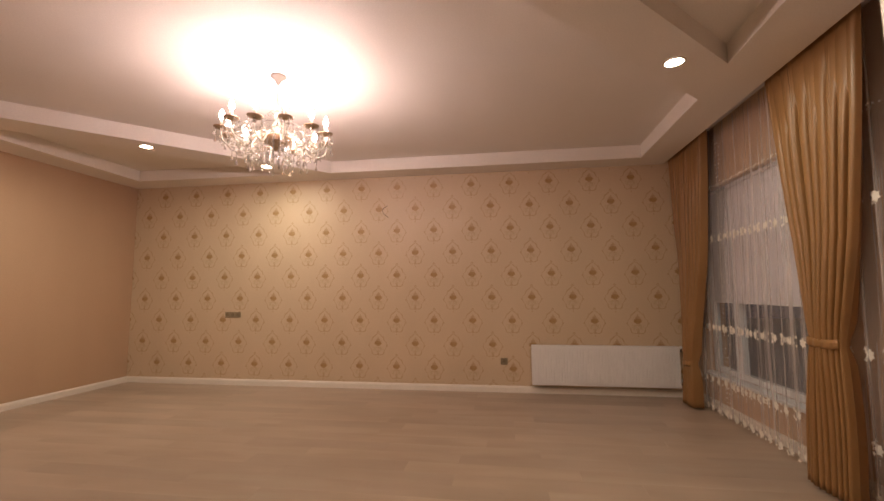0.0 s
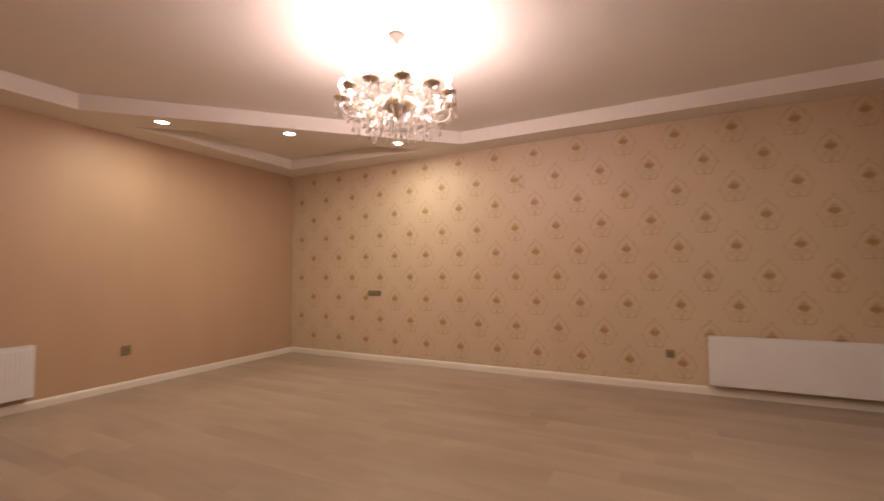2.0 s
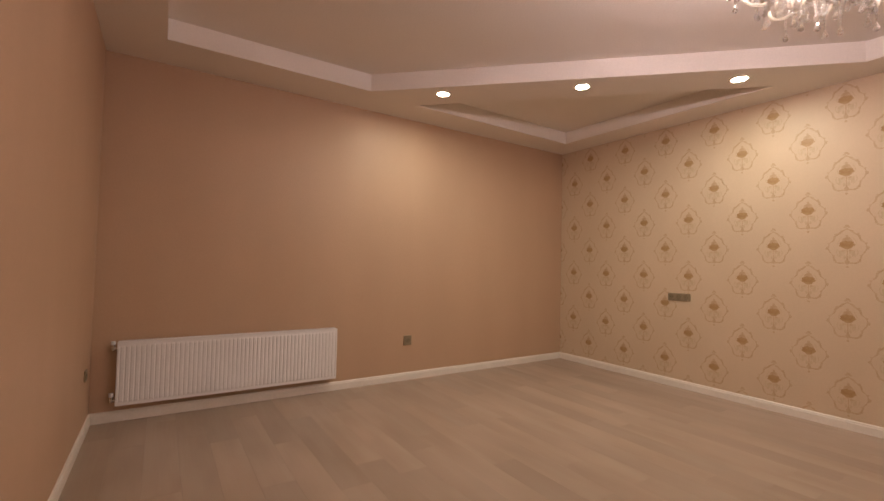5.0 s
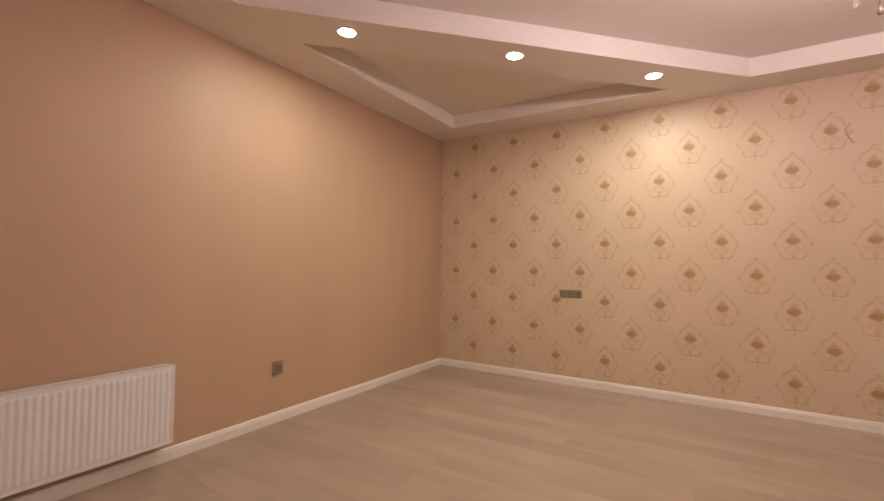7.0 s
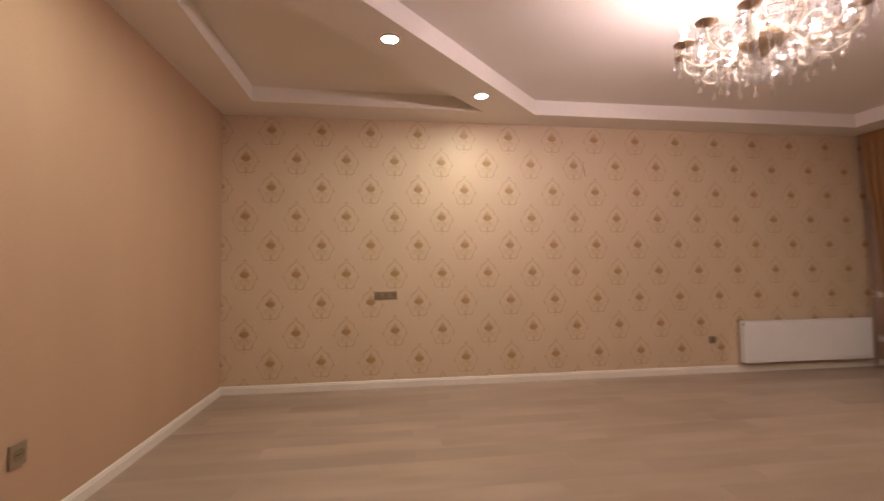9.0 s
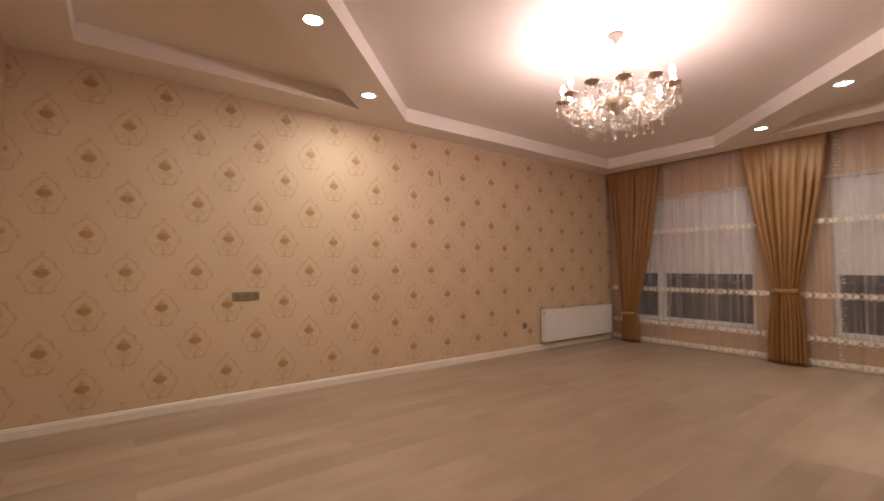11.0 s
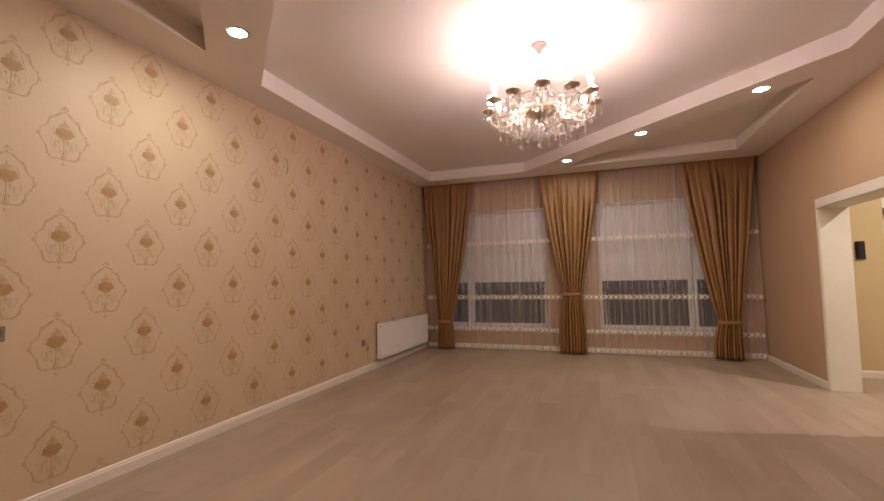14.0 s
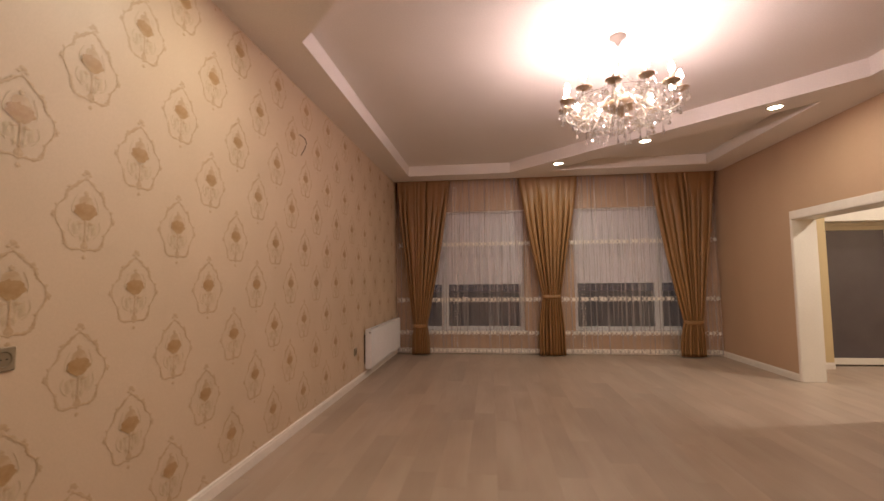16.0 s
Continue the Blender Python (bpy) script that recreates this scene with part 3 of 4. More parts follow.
def radiator(at, length, label, valves):
    """A panel radiator along its own x, back to the wall at y = 0, front towards -y."""
    root = thing("radiator", at, label, "radiator", "panel radiators")
    h, d0, d1, z0 = 0.50, -0.100, -0.035, 0.0
    for name, y, sgn in (("front_panel", d0, -1), ("back_panel", d1, 1)):
        bm = bmesh.new()
        n = int(length / 0.0333)
        xs, zs = [], [(0, 0), (0.022, 0), (0.040, 1), (h - 0.040, 1), (h - 0.022, 0), (h, 0)]
        step = length / n
        for i in range(n):
            for f, g in ((0, 0), (0.30, 0), (0.42, 1), (0.58, 1), (0.70, 0)):
                xs.append(((i + f) * step, g))
        xs.append((length, 0))
        cols = []
        for side in (0, 1):
            cols.append([[bm.verts.new((x, y + sgn * (0.004 * (1 - gx) * gz if side == 0 else -0.010), z)) for z, gz in zs] for x, gx in xs])
        for c in cols:
            for p, q in zip(c, c[1:]):
                for j in range(len(zs) - 1):
                    bm.faces.new((p[j], q[j], q[j + 1], p[j + 1]))
        a, b = cols
        for i in range(len(xs) - 1):
            bm.faces.new((a[i][0], a[i + 1][0], b[i + 1][0], b[i][0]))
            bm.faces.new((a[i][-1], a[i + 1][-1], b[i + 1][-1], b[i][-1]))
        for i in (0, -1):
            for j in range(len(zs) - 1):
                bm.faces.new((a[i][j], a[i][j + 1], b[i][j + 1], b[i][j]))
        part(name, bm, M_RAD, root)
    part("convector", box((0.004, d0 + 0.011, 0.012), (length - 0.004, d1 - 0.011, h - 0.008)), M_FIN, root, "dark convector fins")
    bm = bmesh.new()
    for k in range(int(length / 0.02)):
        x = 0.012 + k * 0.02
        add_box(bm, (x, d0 + 0.006, h - 0.004), (x + 0.007, d1 - 0.004, h + 0.003))
    for y in (d0 - 0.002, d1 + 0.004):
        add_box(bm, (0.0, y, h - 0.003), (length, y + 0.008, h + 0.004))
    part("top_grille", bm, M_RAD, root)
    # the outer two are dark strips added for the shaded gap at the wall
    for x in (0.015, 0.45, length - 0.48, length - 0.045):
        part("bracket_gap_shade", box((x, d1 + 0.010, 0.06), (x + 0.03, 0.0, 0.44)), M_FIN, root)
    for x0, x1 in ((-0.004, 0.002), (length - 0.002, length + 0.004)):
        part("side_cover", box((x0, d0 - 0.002, 0.002), (x1, d1 + 0.012, h), 0.001), M_RAD, root)
    bm = add_tube(bmesh.new(), [(-0.008, d0 + 0.016, h - 0.035), (-0.003, d0 + 0.016, h - 0.035)], 0.010, 12)
    part("vent_plug", bm, M_BLACK, root, "small dark vent plug") if valves[0][0] > 0 else bm.free()
    for end, z in valves:
        x = -0.002 if end < 0 else length + 0.002
        bm = bmesh.new()
        yv = (d0 + d1) / 2
        add_tube(bm, [(x, yv, z), (x + end * 0.035, yv, z)], 0.011, 12)
        add_tube(bm, [(x + end * 0.030, yv, z - 0.012), (x + end * 0.030, yv, z + 0.03)], 0.013, 12)
        v = part("valve", bm, M_CHROME, root, "chrome valve")
        part("knob", add_tube(bmesh.new(), [(x + end * 0.030, yv, z + 0.03), (x + end * 0.030, yv, z + 0.058)], [0.017, 0.015], 14), M_PVC, v)
        part("pipe", add_tube(bmesh.new(), [(x + end * 0.030, yv, z - 0.010), (x + end * 0.030, 0.0, z - 0.010)], 0.008, 10), M_CHROME, root)
    return root


radiator((0.775, N, 0.125), 1.80, "white ribbed panel radiator on the papered wall beside a drape", ((1, 0.45), (1, 0.04)))
radiator(pose(W, 0.790, 0.145, 0, 0, 90), 1.785, "white ribbed steel panel radiator hung on the plain tan wall", ((-1, 0.45), (-1, 0.04)))

# ---- sockets, intercom, hook ----


def socket(at, gangs, label, w=0.082, h=0.082):
    """A plate with round wells, in the xz plane, facing -y."""
    root = thing("wall_socket", at, label, "wall socket", "wall sockets")
    width = w * gangs
    part("plate", box((-width / 2, -0.011, -h / 2), (width / 2, 0.0, h / 2), 0.003), M_SOCKET, root)
    for k in range(gangs):
        cx = (k - (gangs - 1) / 2) * w
        bm = bmesh.new()
        prof = [(0.029, 0.0), (0.029, 0.003), (0.026, 0.003), (0.024, 0.001), (0.0, 0.001)]
        add_lathe(bm, prof, 20, pose(cx, -0.011, 0, 90, 0, 0))
        i = part("insert", bm, M_SOCKET_IN, root)
        for s in (-1, 1):
            part("contact_hole", add_tube(bmesh.new(), [(cx + s * 0.0095, -0.0135, 0), (cx + s * 0.0095, -0.0115, 0)], 0.0028, 8), M_BLACK, i)
    return root


socket((-3.558, N, 1.015), 3, "bronze-coloured triple socket plate on the papered wall", 0.083, 0.083)
socket((0.413, N, 0.404), 1, "bronze-coloured single socket on the papered wall near the radiator", 0.092, 0.088)
socket(pose(W, 3.445, 0.449, 0, 0, 90), 1, "bronze-coloured single socket on the plain wall", 0.10, 0.11)
socket(pose(-4.974, S, 0.454, 0, 0, 180), 1, "bronze-coloured single socket on the doorway wall near the radiator")

wire = thing("wire_loop", (-1.235, N, 2.48), "thin dark loop of electric wire hanging out of the papered wall", "wire")
bm = bmesh.new()
pts = [(0.03 - 0.055 * math.sin(math.pi * k / 14) + 0.02 * (k / 14), -0.012 - 0.075 * math.sin(math.pi * k / 14), 0.085 - 0.175 * k / 14) for k in range(15)]
add_tube(bm, [(0.03, 0.0, 0.088)] + pts, 0.003, 8)
part("cable", bm, M_FIN, wire, smooth=True)

phone = thing("intercom", pose(1.76, -0.09, 1.525, 0, 0, -90), "black wall intercom handset in the hall", "intercom")
part("case", box((-0.045, -0.028, -0.11), (0.045, 0.0, 0.11), 0.006), M_BLACK, phone)
part("handset", box((-0.035, -0.048, -0.10), (-0.003, -0.028, 0.10), 0.007), M_BLACK, phone)

# ---- glazed door in the hall recess ----
glazed = tagged(new("door_2"), "closed dark-glazed hall door in a cream frame with a chrome lever", "door", kind="structure")
for y0, y1 in ((-0.395, -0.332), (-1.418, -1.355)):
    part("door_frame", box((1.955, y0, 0.0), (2.11, y1, 2.028), 0.003), M_PAINT, glazed)
part("door_frame", box((1.957, -1.355, 1.985), (2.11, -0.395, 2.028), 0.003), M_PAINT, glazed)
bm = bmesh.new()
add_box(bm, (1.985, -0.475, 0.020), (2.025, -0.397, 1.983), 0.003)
add_box(bm, (1.985, -1.353, 0.020), (2.025, -1.262, 1.983), 0.003)
add_box(bm, (1.986, -1.262, 0.020), (2.024, -0.475, 0.110), 0.003)
add_box(bm, (1.986, -1.262, 1.922), (2.024, -0.475, 1.983), 0.003)
leaf = part("leaf", bm, M_PAINT, glazed)
part("glass_panel", box((2.000, -1.262, 0.110), (2.010, -0.475, 1.922)), M_DARK, leaf, "dark glossy glass panel")
bm = bmesh.new()
add_tube(bm, [(1.985, -1.300, 1.045), (1.940, -1.300, 1.045), (1.932, -1.292, 1.045), (1.932, -1.165, 1.045)], 0.009, 10)
add_lathe(bm, [(0, 0), (0.024, 0), (0.024, 0.008), (0, 0.008)], 18, Matrix.Translation((1.985, -1.300, 1.045)) @ pose(0, 0, 0, 0, -90, 0))
part("handle", bm, M_CHROME, leaf, "chrome lever handle", smooth=True)

# ---- downlights ----


def downlight(x, y, z, label, power=SPOT, tint=SPOT_TINT):
    root = thing("downlight", (x, y, z), label, "downlight", "recessed ceiling spotlights")
    bm = add_lathe(bmesh.new(), [(0.060, 0.0), (0.060, -0.002), (0.065, -0.007), (0.074, -0.005), (0.078, 0.0)], 28)
    part("trim_ring", bm, M_CHROME, root, smooth=True)
    part("diffuser", add_lathe(bmesh.new(), [(0.060, 0.0), (0.058, -0.003), (0.0, -0.0045)], 28), M_DISC, root, "lit warm white diffuser")
    l = bpy.data.lights.new("panel", "AREA")
    l.shape, l.size, l.energy, l.color = "DISK", 0.11, power, tint
    lo = new("lamp", l)
    lo.parent = root
    lo.location = (0, 0, -0.02)
    return root


for x, y in ((1.719, 3.283), (0.791, 2.358), (-0.151, 1.413), (-4.431, 3.307), (-3.528, 4.251), (-2.628, 5.201)):
    downlight(x, y, SOFFIT, "round recessed spotlight lit warm white in the dropped ceiling border", SPOT * (0.85 if x > -1 else 1.0))
# neither is in view; the weak one is added to brighten the boxed beam
for x, y, p in ((-0.20, -0.75, 0.23 * HALL), (1.15, -1.05, 0.02 * HALL)):
    downlight(x, y, 2.99, "unseen round recessed spotlight, assumed in the hall ceiling, lit warm white", p, HALL_TINT)

# ---- chandelier ----


def pendant_mesh(beads, drop):
    """A string of small faceted beads ending in a cut drop; hangs down from the origin."""
    prof, z = [(0, 0)], 0.0
    for k in range(beads):
        prof += [(0.0012, z - 0.002), (0.0068, z - 0.009), (0.0012, z - 0.015)]
        z -= 0.016
    prof += [(0.006, z - drop * 0.35), (0.0135, z - drop * 0.72), (0.009, z - drop * 0.92), (0, z - drop)]
    return mesh_of("pendant", add_lathe(bmesh.new(), prof, 6), M_CRYSTAL)


def spline(pts, n):
    out = []
    for i in range(len(pts) - 1):
        p0, p1, p2, p3 = (Vector(pts[max(0, min(len(pts) - 1, k))]) for k in (i - 1, i, i + 1, i + 2))
        for j in range(n):
            t = j / n
            out.append(0.5 * ((2 * p1) + (p2 - p0) * t + (2 * p0 - 5 * p1 + 4 * p2 - p3) * t * t + (3 * p1 - p0 - 3 * p2 + p3) * t ** 3))
    return out + [Vector(pts[-1])]


def chandelier(at):
    root = thing("chandelier", at, "twelve-armed glass chandelier with candle bulbs, bronze cups and hanging crystals, lit", "chandelier")
    # heights are from the ceiling down
    part("ceiling_rose", add_lathe(bmesh.new(), [(0.0, 0), (0.062, 0), (0.064, -0.010), (0.050, -0.018), (0.030, -0.034), (0.018, -0.058), (0.010, -0.075), (0, -0.077)], 24), M_CUP_ROSE, root, "cream ceiling rose", smooth=True)
    bm = bmesh.new()
    for k in range(9):
        z = -0.085 - k * 0.020
        ring = [(0.007 * math.cos(a) if k % 2 else 0, 0 if k % 2 else 0.007 * math.cos(a), z + 0.013 * math.sin(a)) for a in [2 * math.pi * i / 10 for i in range(11)]]
        add_tube(bm, ring, 0.0018, 5)
    part("chain", bm, M_BRONZE, root, "thin metal chain", smooth=True)
    bm = add_lathe(bmesh.new(), [(0, -0.255), (0.012, -0.262), (0.030, -0.285), (0.034, -0.300), (0.012, -0.318), (0.016, -0.330), (0.026, -0.352), (0.016, -0.376), (0.012, -0.392), (0.030, -0.420), (0.040, -0.445), (0.028, -0.475), (0.014, -0.495), (0.014, -0.52), (0, -0.525)], 12)
    part("stem", bm, M_ARM, root, "turned clear glass stem")
    bm = add_lathe(bmesh.new(), [(0.0, -0.520), (0.050, -0.522), (0.118, -0.536), (0.130, -0.546), (0.126, -0.558), (0.108, -0.578), (0.072, -0.598), (0.036, -0.612), (0.020, -0.640), (0.0, -0.655)], 28)
    part("hub_bowl", bm, M_BRONZE, root, "dark bronze hub bowl", smooth=True)
    arm_me = None
    short, mid, long_ = pendant_mesh(2, 0.038), pendant_mesh(4, 0.045), pendant_mesh(7, 0.050)
    bulb_me = cup_me = candle_me = scroll_me = None
    for k in range(12):
        turn = 30 * k + 8
        low = 0.0 if k % 2 == 0 else 0.012
        m = pose(0, 0, -low, 0, 0, turn)
        if arm_me is None:
            bm = bmesh.new()
            pts = spline([(0.07, 0, -0.530), (0.13, 0, -0.512), (0.19, 0, -0.560), (0.26, 0, -0.640), (0.335, 0, -0.650), (0.395, 0, -0.615), (0.412, 0, -0.565), (0.410, 0, -0.530)], 6)
            add_tube(bm, pts, [0.0088 - 0.003 * i / len(pts) for i in range(len(pts))], 8)
            pts = spline([(0.20, 0, -0.565), (0.245, 0, -0.525), (0.30, 0, -0.530), (0.315, 0, -0.575), (0.285, 0, -0.605), (0.262, 0, -0.580)], 5)
            add_tube(bm, pts, 0.0052, 7)
            arm_me = mesh_of("arm", bm, M_ARM, True)
            bm = add_lathe(bmesh.new(), [(0, -0.482), (0.012, -0.482), (0.026, -0.470), (0.055, -0.462), (0.061, -0.454), (0.055, -0.452), (0.022, -0.460), (0.014, -0.452), (0.014, -0.448), (0, -0.448)], 18)
            cup_me = mesh_of("cup", bm, M_BRONZE, True)
            bm = add_lathe(bmesh.new(), [(0, -0.449), (0.0125, -0.449), (0.0125, -0.392), (0.0, -0.390)], 12)
            candle_me = mesh_of("candle", bm, M_CANDLE, True)
            bm = add_lathe(bmesh.new(), [(0, -0.391), (0.011, -0.390), (0.019, -0.372), (0.020, -0.358), (0.013, -0.334), (0.005, -0.316), (0, -0.310)], 12)
            bulb_me = mesh_of("bulb", bm, M_BULB, True)
        arm = part("arm", arm_me, None, root, "scrolled clear glass arm", at=m)
        c = pose(0.410, 0, -0.052)
        part("drip_cup", cup_me, None, arm, "dark bronze drip cup", at=c)
        part("candle_sleeve", candle_me, None, arm, "ivory candle sleeve", at=c)
        part("bulb", bulb_me, None, arm, "lit candle bulb", at=c)
        for q in range(6):
            a = math.radians(60 * q + 20)
            part("pendant", (short, mid)[q % 2], None, arm, "cut crystal pendant", at=pose(0.410 + 0.052 * math.cos(a), 0.056 * math.sin(a), -0.514, 0, 0, 13 * q))
        part("pendant", mid, None, arm, "cut crystal pendant", at=pose(0.330, 0, -0.655))
        part("pendant", mid, None, arm, "cut crystal pendant", at=pose(0.235, 0, -0.618))
    for r, n, z, me in ((0.118, 14, -0.566, long_), (0.060, 8, -0.605, long_), (0.225, 16, -0.62, long_), (0.300, 22, -0.56, mid), (0.360, 26, -0.53, mid)):
        for k in range(n):
            a = 2 * math.pi * k / n + r
            part("pendant", me, None, root, "cut crystal pendant", at=pose(r * math.cos(a), r * math.sin(a), z - 0.012 * (k % 3), 0, 0, 31 * k))
    # wire rings that carry the inner strings
    for r, z in ((0.225, -0.62), (0.300, -0.56), (0.360, -0.53)):
        bm = bmesh.new()
        add_tube(bm, [(r * math.cos(2 * math.pi * k / 40), r * math.sin(2 * math.pi * k / 40), z) for k in range(41)], 0.0025, 6)
        part("crystal_ring", bm, M_CHROME, root, smooth=True)
    # swags of beads from arm to arm and from stem to cups
    bead = bmesh.new()
    for k in range(12):
        a0, a1 = math.radians(30 * k + 8), math.radians(30 * (k + 1) + 8)
        for i in range(1, 11):
            t = i / 11
            a, r = a0 + (a1 - a0) * t, 0.360
            p = Vector((r * math.cos(a), r * math.sin(a), -0.475 - 0.10 * math.sin(math.pi * t)))
            add_lathe(bead, [(0, 0.0065), (0.006, 0), (0, -0.0065)], 6, Matrix.Translation(p))
        for i in range(1, 17):
            t = i / 17
            r = 0.03 + 0.36 * t
            p = Vector((r * math.cos(a0), r * math.sin(a0), -0.30 - 0.22 * t - 0.05 * math.sin(math.pi * t)))
            add_lathe(bead, [(0, 0.0065), (0.006, 0), (0, -0.0065)], 6, Matrix.Translation(p))
    tagged(part("bead_swag", bead, M_CRYSTAL, root, "swags of small crystal beads"), kind="stuff")
    return root


chandelier((-1.40, 3.30, CEIL))

# ---- wallpaper medallions ----


def ribbon(bm, pts, widths, closed=False):
    """A flat stroke with raised middle along 2D points in the xz plane, facing -y."""
    n = len(pts)
    rows = []
    for i, p in enumerate(pts):
        a = pts[(i - 1) % n] if closed else pts[max(0, i - 1)]
        b = pts[(i + 1) % n] if closed else pts[min(n - 1, i + 1)]
        d = Vector((b[0] - a[0], b[1] - a[1])).normalized()
        w = widths[i] if isinstance(widths, list) else widths
        nx, nz = -d.y * w / 2, d.x * w / 2
        rows.append([bm.verts.new((p[0] + nx, 0, p[1] + nz)), bm.verts.new((p[0], -0.0006, p[1])), bm.verts.new((p[0] - nx, 0, p[1] - nz))])
    for i in range(n if closed else n - 1):
        p, q = rows[i], rows[(i + 1) % n]
        bm.faces.new((p[0], p[1], q[1], q[0]))
        bm.faces.new((p[1], p[2], q[2], q[1]))


def blob(bm, cx, cz, rx, rz, lobes=0, depth=0.0, n=16, turn=0.0):
    hub = bm.verts.new((cx, -0.0009, cz))
    ring = []
    for k in range(n):
        a = 2 * math.pi * k / n
        r = 1 + depth * math.cos(lobes * a + turn)
        ring.append(bm.verts.new((cx + rx * r * math.cos(a), 0, cz + rz * r * math.sin(a))))
    for k in range(n):
        bm.faces.new((hub, ring[k], ring[(k + 1) % n]))


def stroke(bm, pts, s, w, lumps=0.0, n=4):
    """A tapering brush stroke on one side (s) of the motif, its edge swelling and thinning like leaves."""
    c = [(p[0], p[1]) for p in spline([(s * x, z) for x, z in pts], n)]
    ribbon(bm, c, [w * (0.45 + 0.55 * math.sin(math.pi * i / (len(c) - 1))) * (1 + lumps * math.sin(1.7 * i)) for i in range(len(c))])


def medallion_line():
    """A lobed leafy frame under a trefoil finial, with tracery, foot and drop; centre just under the rose."""
    bm = bmesh.new()
    for s in (-1, 1):
        # faint inner work first, then the bolder leaves
        stroke(bm, [(0.040, 0.078), (0.052, 0.050), (0.060, 0.022), (0.054, 0.002)], s, 0.005)
        stroke(bm, [(0.062, -0.024), (0.070, -0.050), (0.060, -0.078), (0.040, -0.094)], s, 0.008)
        for x, z, rx, rz in ((0.040, -0.058, 0.014, 0.030), (0.020, -0.044, 0.010, 0.024), (0.016, -0.092, 0.009, 0.018)):
            blob(bm, s * x, z, rx, rz, 4, 0.22, 12, x * 60)
        bm.faces.ensure_lookup_table()
        faint = len(bm.faces)
        for f in bm.faces:
            if f.material_index == 0:
                f.material_index = 1
        stroke(bm, [(0.004, 0.150), (0.020, 0.140), (0.044, 0.118), (0.068, 0.100), (0.080, 0.086), (0.084, 0.066), (0.090, 0.052), (0.104, 0.040)], s, 0.0140, 0.35)
        stroke(bm, [(0.098, 0.044), (0.116, 0.026), (0.124, -0.002), (0.122, -0.028), (0.110, -0.052), (0.096, -0.070)], s, 0.0085, 0.35)
        stroke(bm, [(0.096, -0.070), (0.090, -0.090), (0.084, -0.112), (0.072, -0.134), (0.050, -0.144), (0.026, -0.142), (0.0, -0.148)], s, 0.0130, 0.3)
        for x, z, rx, rz, l in ((0.072, 0.106, 0.010, 0.008, 3), (0.133, -0.014, 0.009, 0.014, 4), (0.122, 0.026, 0.007, 0.007, 3), (0.088, -0.080, 0.007, 0.008, 3), (0.080, -0.124, 0.010, 0.007, 3), (0.034, 0.132, 0.009, 0.007, 3)):
            blob(bm, s * x, z, rx, rz, l, 0.28, 12, 40 * x)
        bm.faces.ensure_lookup_table()
        for f in bm.faces[faint:]:
            f.material_index = 2
    n = len(bm.faces)
    for x, z, rx, rz, l in ((0, 0.178, 0.014, 0.011, 3), (-0.014, 0.166, 0.009, 0.007, 4), (0.014, 0.166, 0.009, 0.007, 4), (0, 0.154, 0.007, 0.012, 2), (0, 0.092, 0.010, 0.009, 4), (0, -0.132, 0.015, 0.022, 4), (0, -0.106, 0.006, 0.012, 2), (0, -0.176, 0.009, 0.009, 4)):
        blob(bm, x, z, rx, rz, l, 0.14, 14)
    for f in bm.faces:
        if f.material_index == 2:
            f.material_index = 0
    me = mesh_of("medallion", bm, M_PRINT)
    me.materials.append(M_TRACE)
    return me


def medallion_rose():
    """A full rose: a broad dark cup of petals under a pale domed crown, on a short stem."""
    bm = bmesh.new()
    blob(bm, 0.001, 0.046, 0.034, 0.034, 5, 0.06, 20, 0.6)
    for x, z, rx, rz in ((0.0, 0.084, 0.009, 0.008), (-0.024, -0.036, 0.014, 0.008), (0.024, -0.036, 0.014, 0.008)):
        blob(bm, x, z, rx, rz, 3, 0.25, 10)
    for f in bm.faces:
        f.material_index = 1
    hub = bm.verts.new((0, -0.0014, 0.014))
    ring = []
    for k in range(40):
        a = 2 * math.pi * k / 40
        up = math.sin(a)
        r = 1 + 0.07 * math.cos(7 * a + 0.9) + 0.04 * math.cos(11 * a + 1)
        ring.append(bm.verts.new((0.050 * r * math.cos(a) * (1.0 if up > 0 else 1 - 0.35 * up * up), -0.0007, 0.016 + 0.034 * r * up * (1.0 if up > 0 else 1.15))))
    for k in range(40):
        bm.faces.new((hub, ring[k], ring[(k + 1) % 40]))
    n = len(bm.faces)
    ribbon(bm, [(0, -0.018), (0.001, -0.05), (0, -0.100)], [0.012, 0.007, 0.008])
    bm.faces.ensure_lookup_table()
    for f in bm.faces[n:]:
        f.material_index = 1
    me = mesh_of("rose", bm, M_ROSE)
    me.materials.append(M_PRINT)
    return me


def cut_mesh(me, co, no):
    """A copy of a printed motif trimmed at a plane, where the paper meets a corner, the ceiling or the skirting."""
    bm = bmesh.new()
    bm.from_mesh(me)
    bmesh.ops.bisect_plane(bm, geom=bm.verts[:] + bm.edges[:] + bm.faces[:], plane_co=co, plane_no=no, clear_outer=True)
    out = bpy.data.meshes.new(me.name)
    bm.to_mesh(out)
    bm.free()
    for m in me.materials:
        out.materials.append(m)
    return out


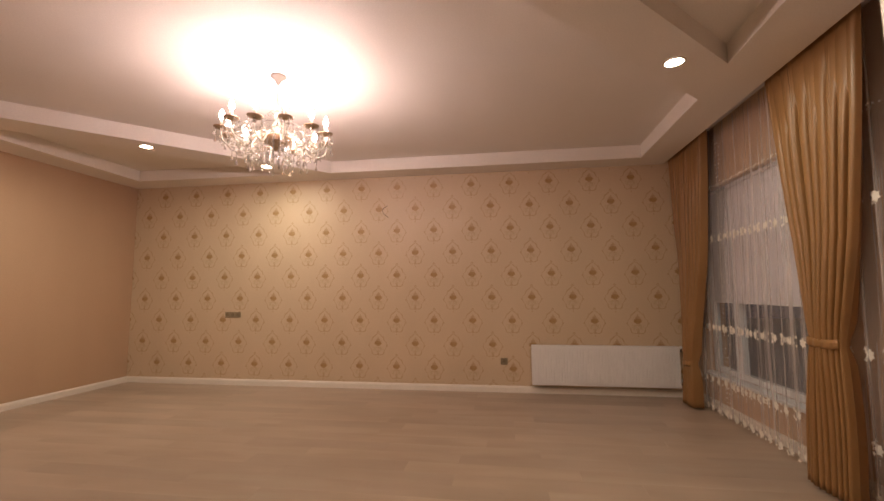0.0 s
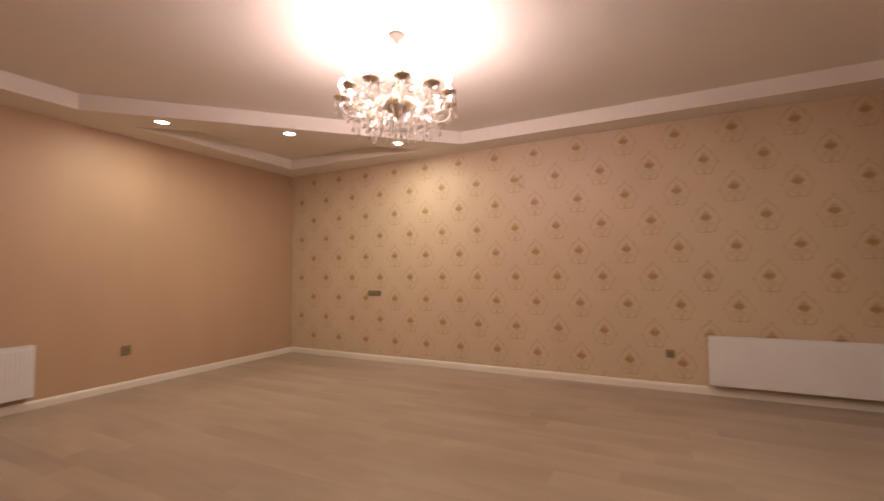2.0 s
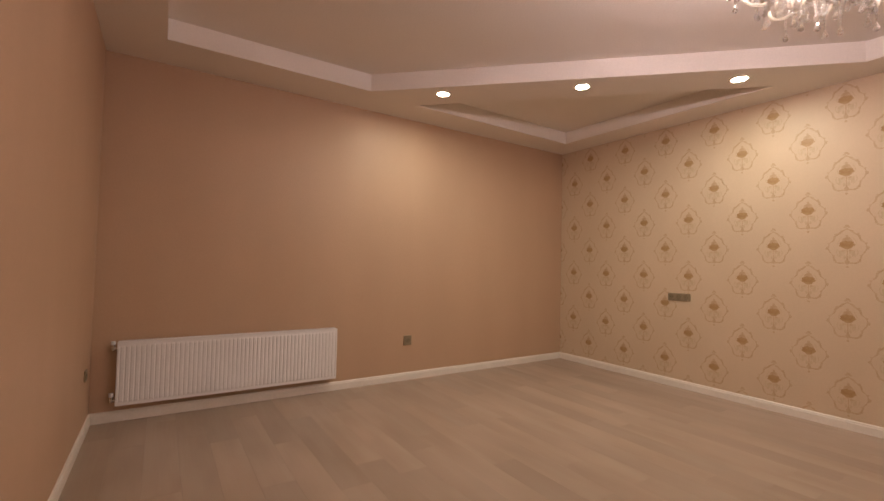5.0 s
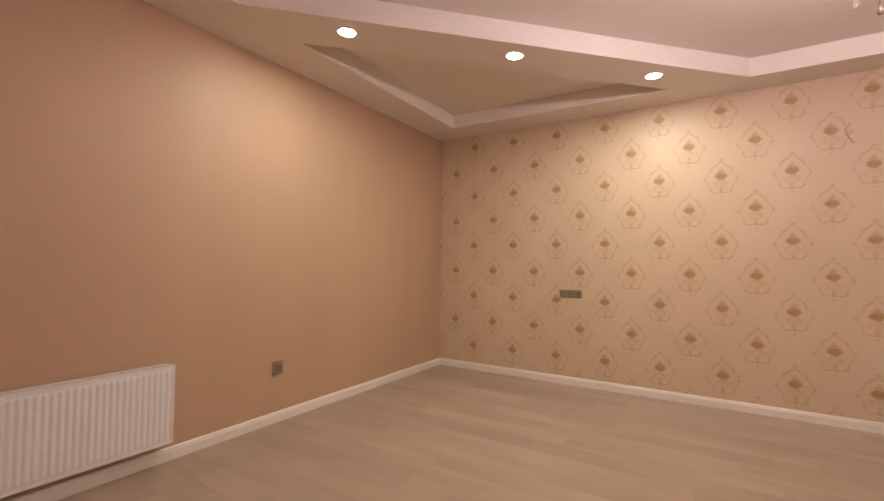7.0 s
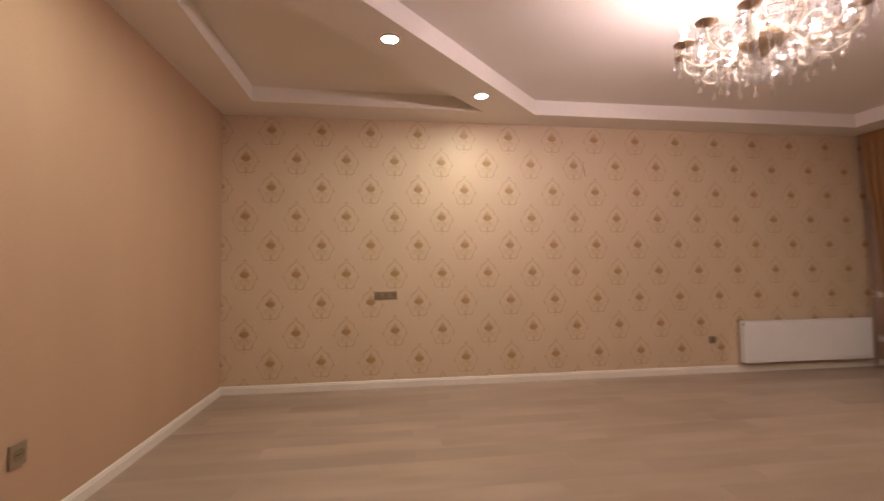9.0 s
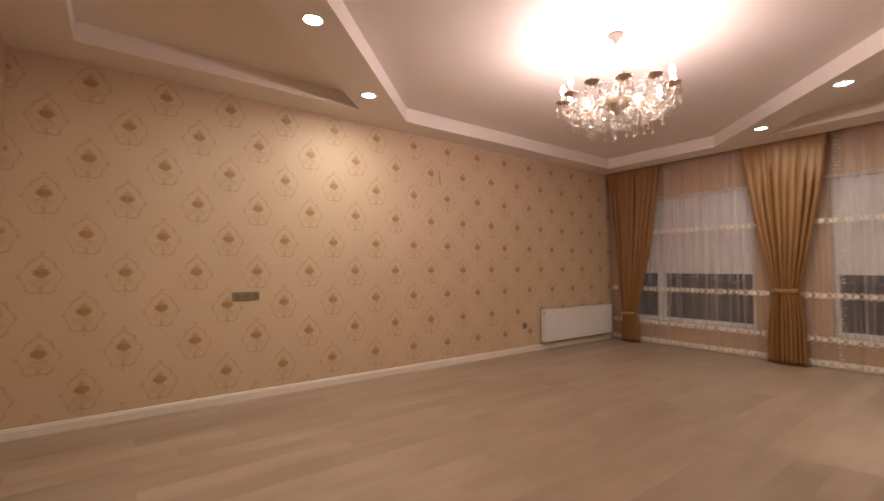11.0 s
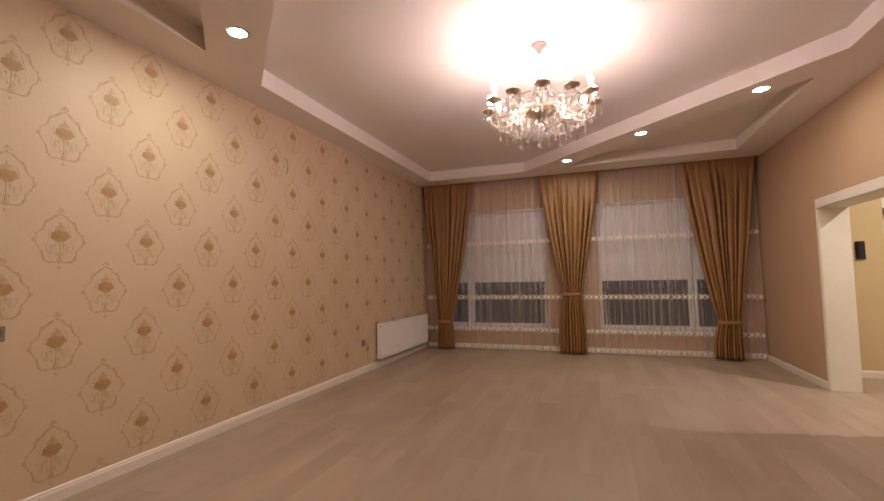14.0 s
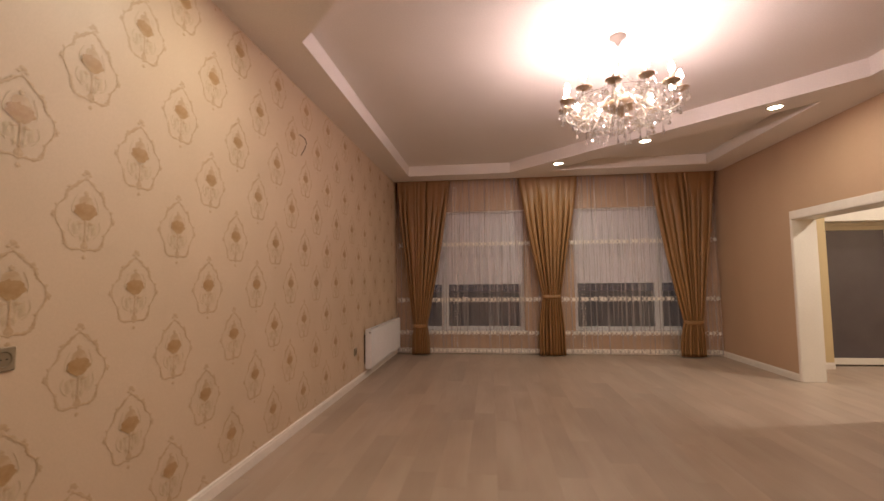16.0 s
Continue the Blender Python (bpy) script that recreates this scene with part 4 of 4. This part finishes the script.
def wallpaper():
    line, rose = medallion_line(), medallion_rose()
    for row in range(-1, 10):
        z = 2.818 - 0.3159 * row
        for k in range(-10, 8):
            x = -0.531 + 0.532 * k - (0.266 if row % 2 else 0)
            if x < W - 0.13 or x > E - 0.01:
                continue
            for name, me, lift in (("medallion", line, 0.0012), ("rose", rose, 0.0017)):
                if z > SOFFIT - 0.19:
                    me = cut_mesh(me, (0, 0, SOFFIT - z - 0.002), (0, 0, 1))
                if z < 0.27:
                    me = cut_mesh(me, (0, 0, 0.087 - z), (0, 0, -1))
                if x < W + 0.14:
                    me = cut_mesh(me, (W + 0.001 - x, 0, 0), (-1, 0, 0))
                if x > E - 0.14:
                    me = cut_mesh(me, (E - 0.001 - x, 0, 0), (1, 0, 0))
                if len(me.polygons):
                    part(name, me, None, wall_n, at=pose(x, N - lift, z))


wallpaper()

# ---- outside ----
structure("ground", box((3.05, -60, -3.6), (160, 80, -3.4)), M_GROUND, "dark ground outside at night")

# ---- floor planks ----


def planks():
    width, length, gap = 0.194, 1.292, 0.0003
    cache = {}
    base = bpy.data.objects["floor"]

    def plank(x0, x1, y0, y1):
        lx, ly = round(x1 - x0, 3), round(y1 - y0, 3)
        if (lx, ly) not in cache:
            bm = bmesh.new()
            g, e = gap / 2, 0.0005
            hx, hy = lx / 2 - g, ly / 2 - g
            lo = [bm.verts.new((sx * hx, sy * hy, -0.009)) for sx, sy in ((-1, -1), (1, -1), (1, 1), (-1, 1))]
            md = [bm.verts.new((sx * hx, sy * hy, -0.0005)) for sx, sy in ((-1, -1), (1, -1), (1, 1), (-1, 1))]
            hi = [bm.verts.new((sx * (hx - e), sy * (hy - e), 0)) for sx, sy in ((-1, -1), (1, -1), (1, 1), (-1, 1))]
            bm.faces.new(hi)
            for a, b in ((lo, md), (md, hi)):
                for i in range(4):
                    bm.faces.new((a[i], a[(i + 1) % 4], b[(i + 1) % 4], b[i]))
            cache[lx, ly] = mesh_of("plank", bm, M_PLANK)
        part("plank", cache[lx, ly], None, base, at=pose((x0 + x1) / 2, (y0 + y1) / 2, 0))
    rnd = random.Random(12)
    for y_lo, y_hi, x_lo, x_hi in ((S, N, W, E), (HALL_N, S, DOOR_W, DOOR_E), (-2.4, HALL_N, -1.7, 2.45)):
        y = y_lo
        r = 0
        while y < y_hi - 0.01:
            y1 = min(y + width, y_hi)
            x = x_lo - round(rnd.choice((0.2, 0.45, 0.65, 0.9, 1.1)), 2)
            while x < x_hi - 0.01:
                a, b = max(x, x_lo), min(x + length, x_hi)
                if b - a > 0.02:
                    plank(a, b, y, y1)
                x += length
            y = y1
            r += 1


planks()
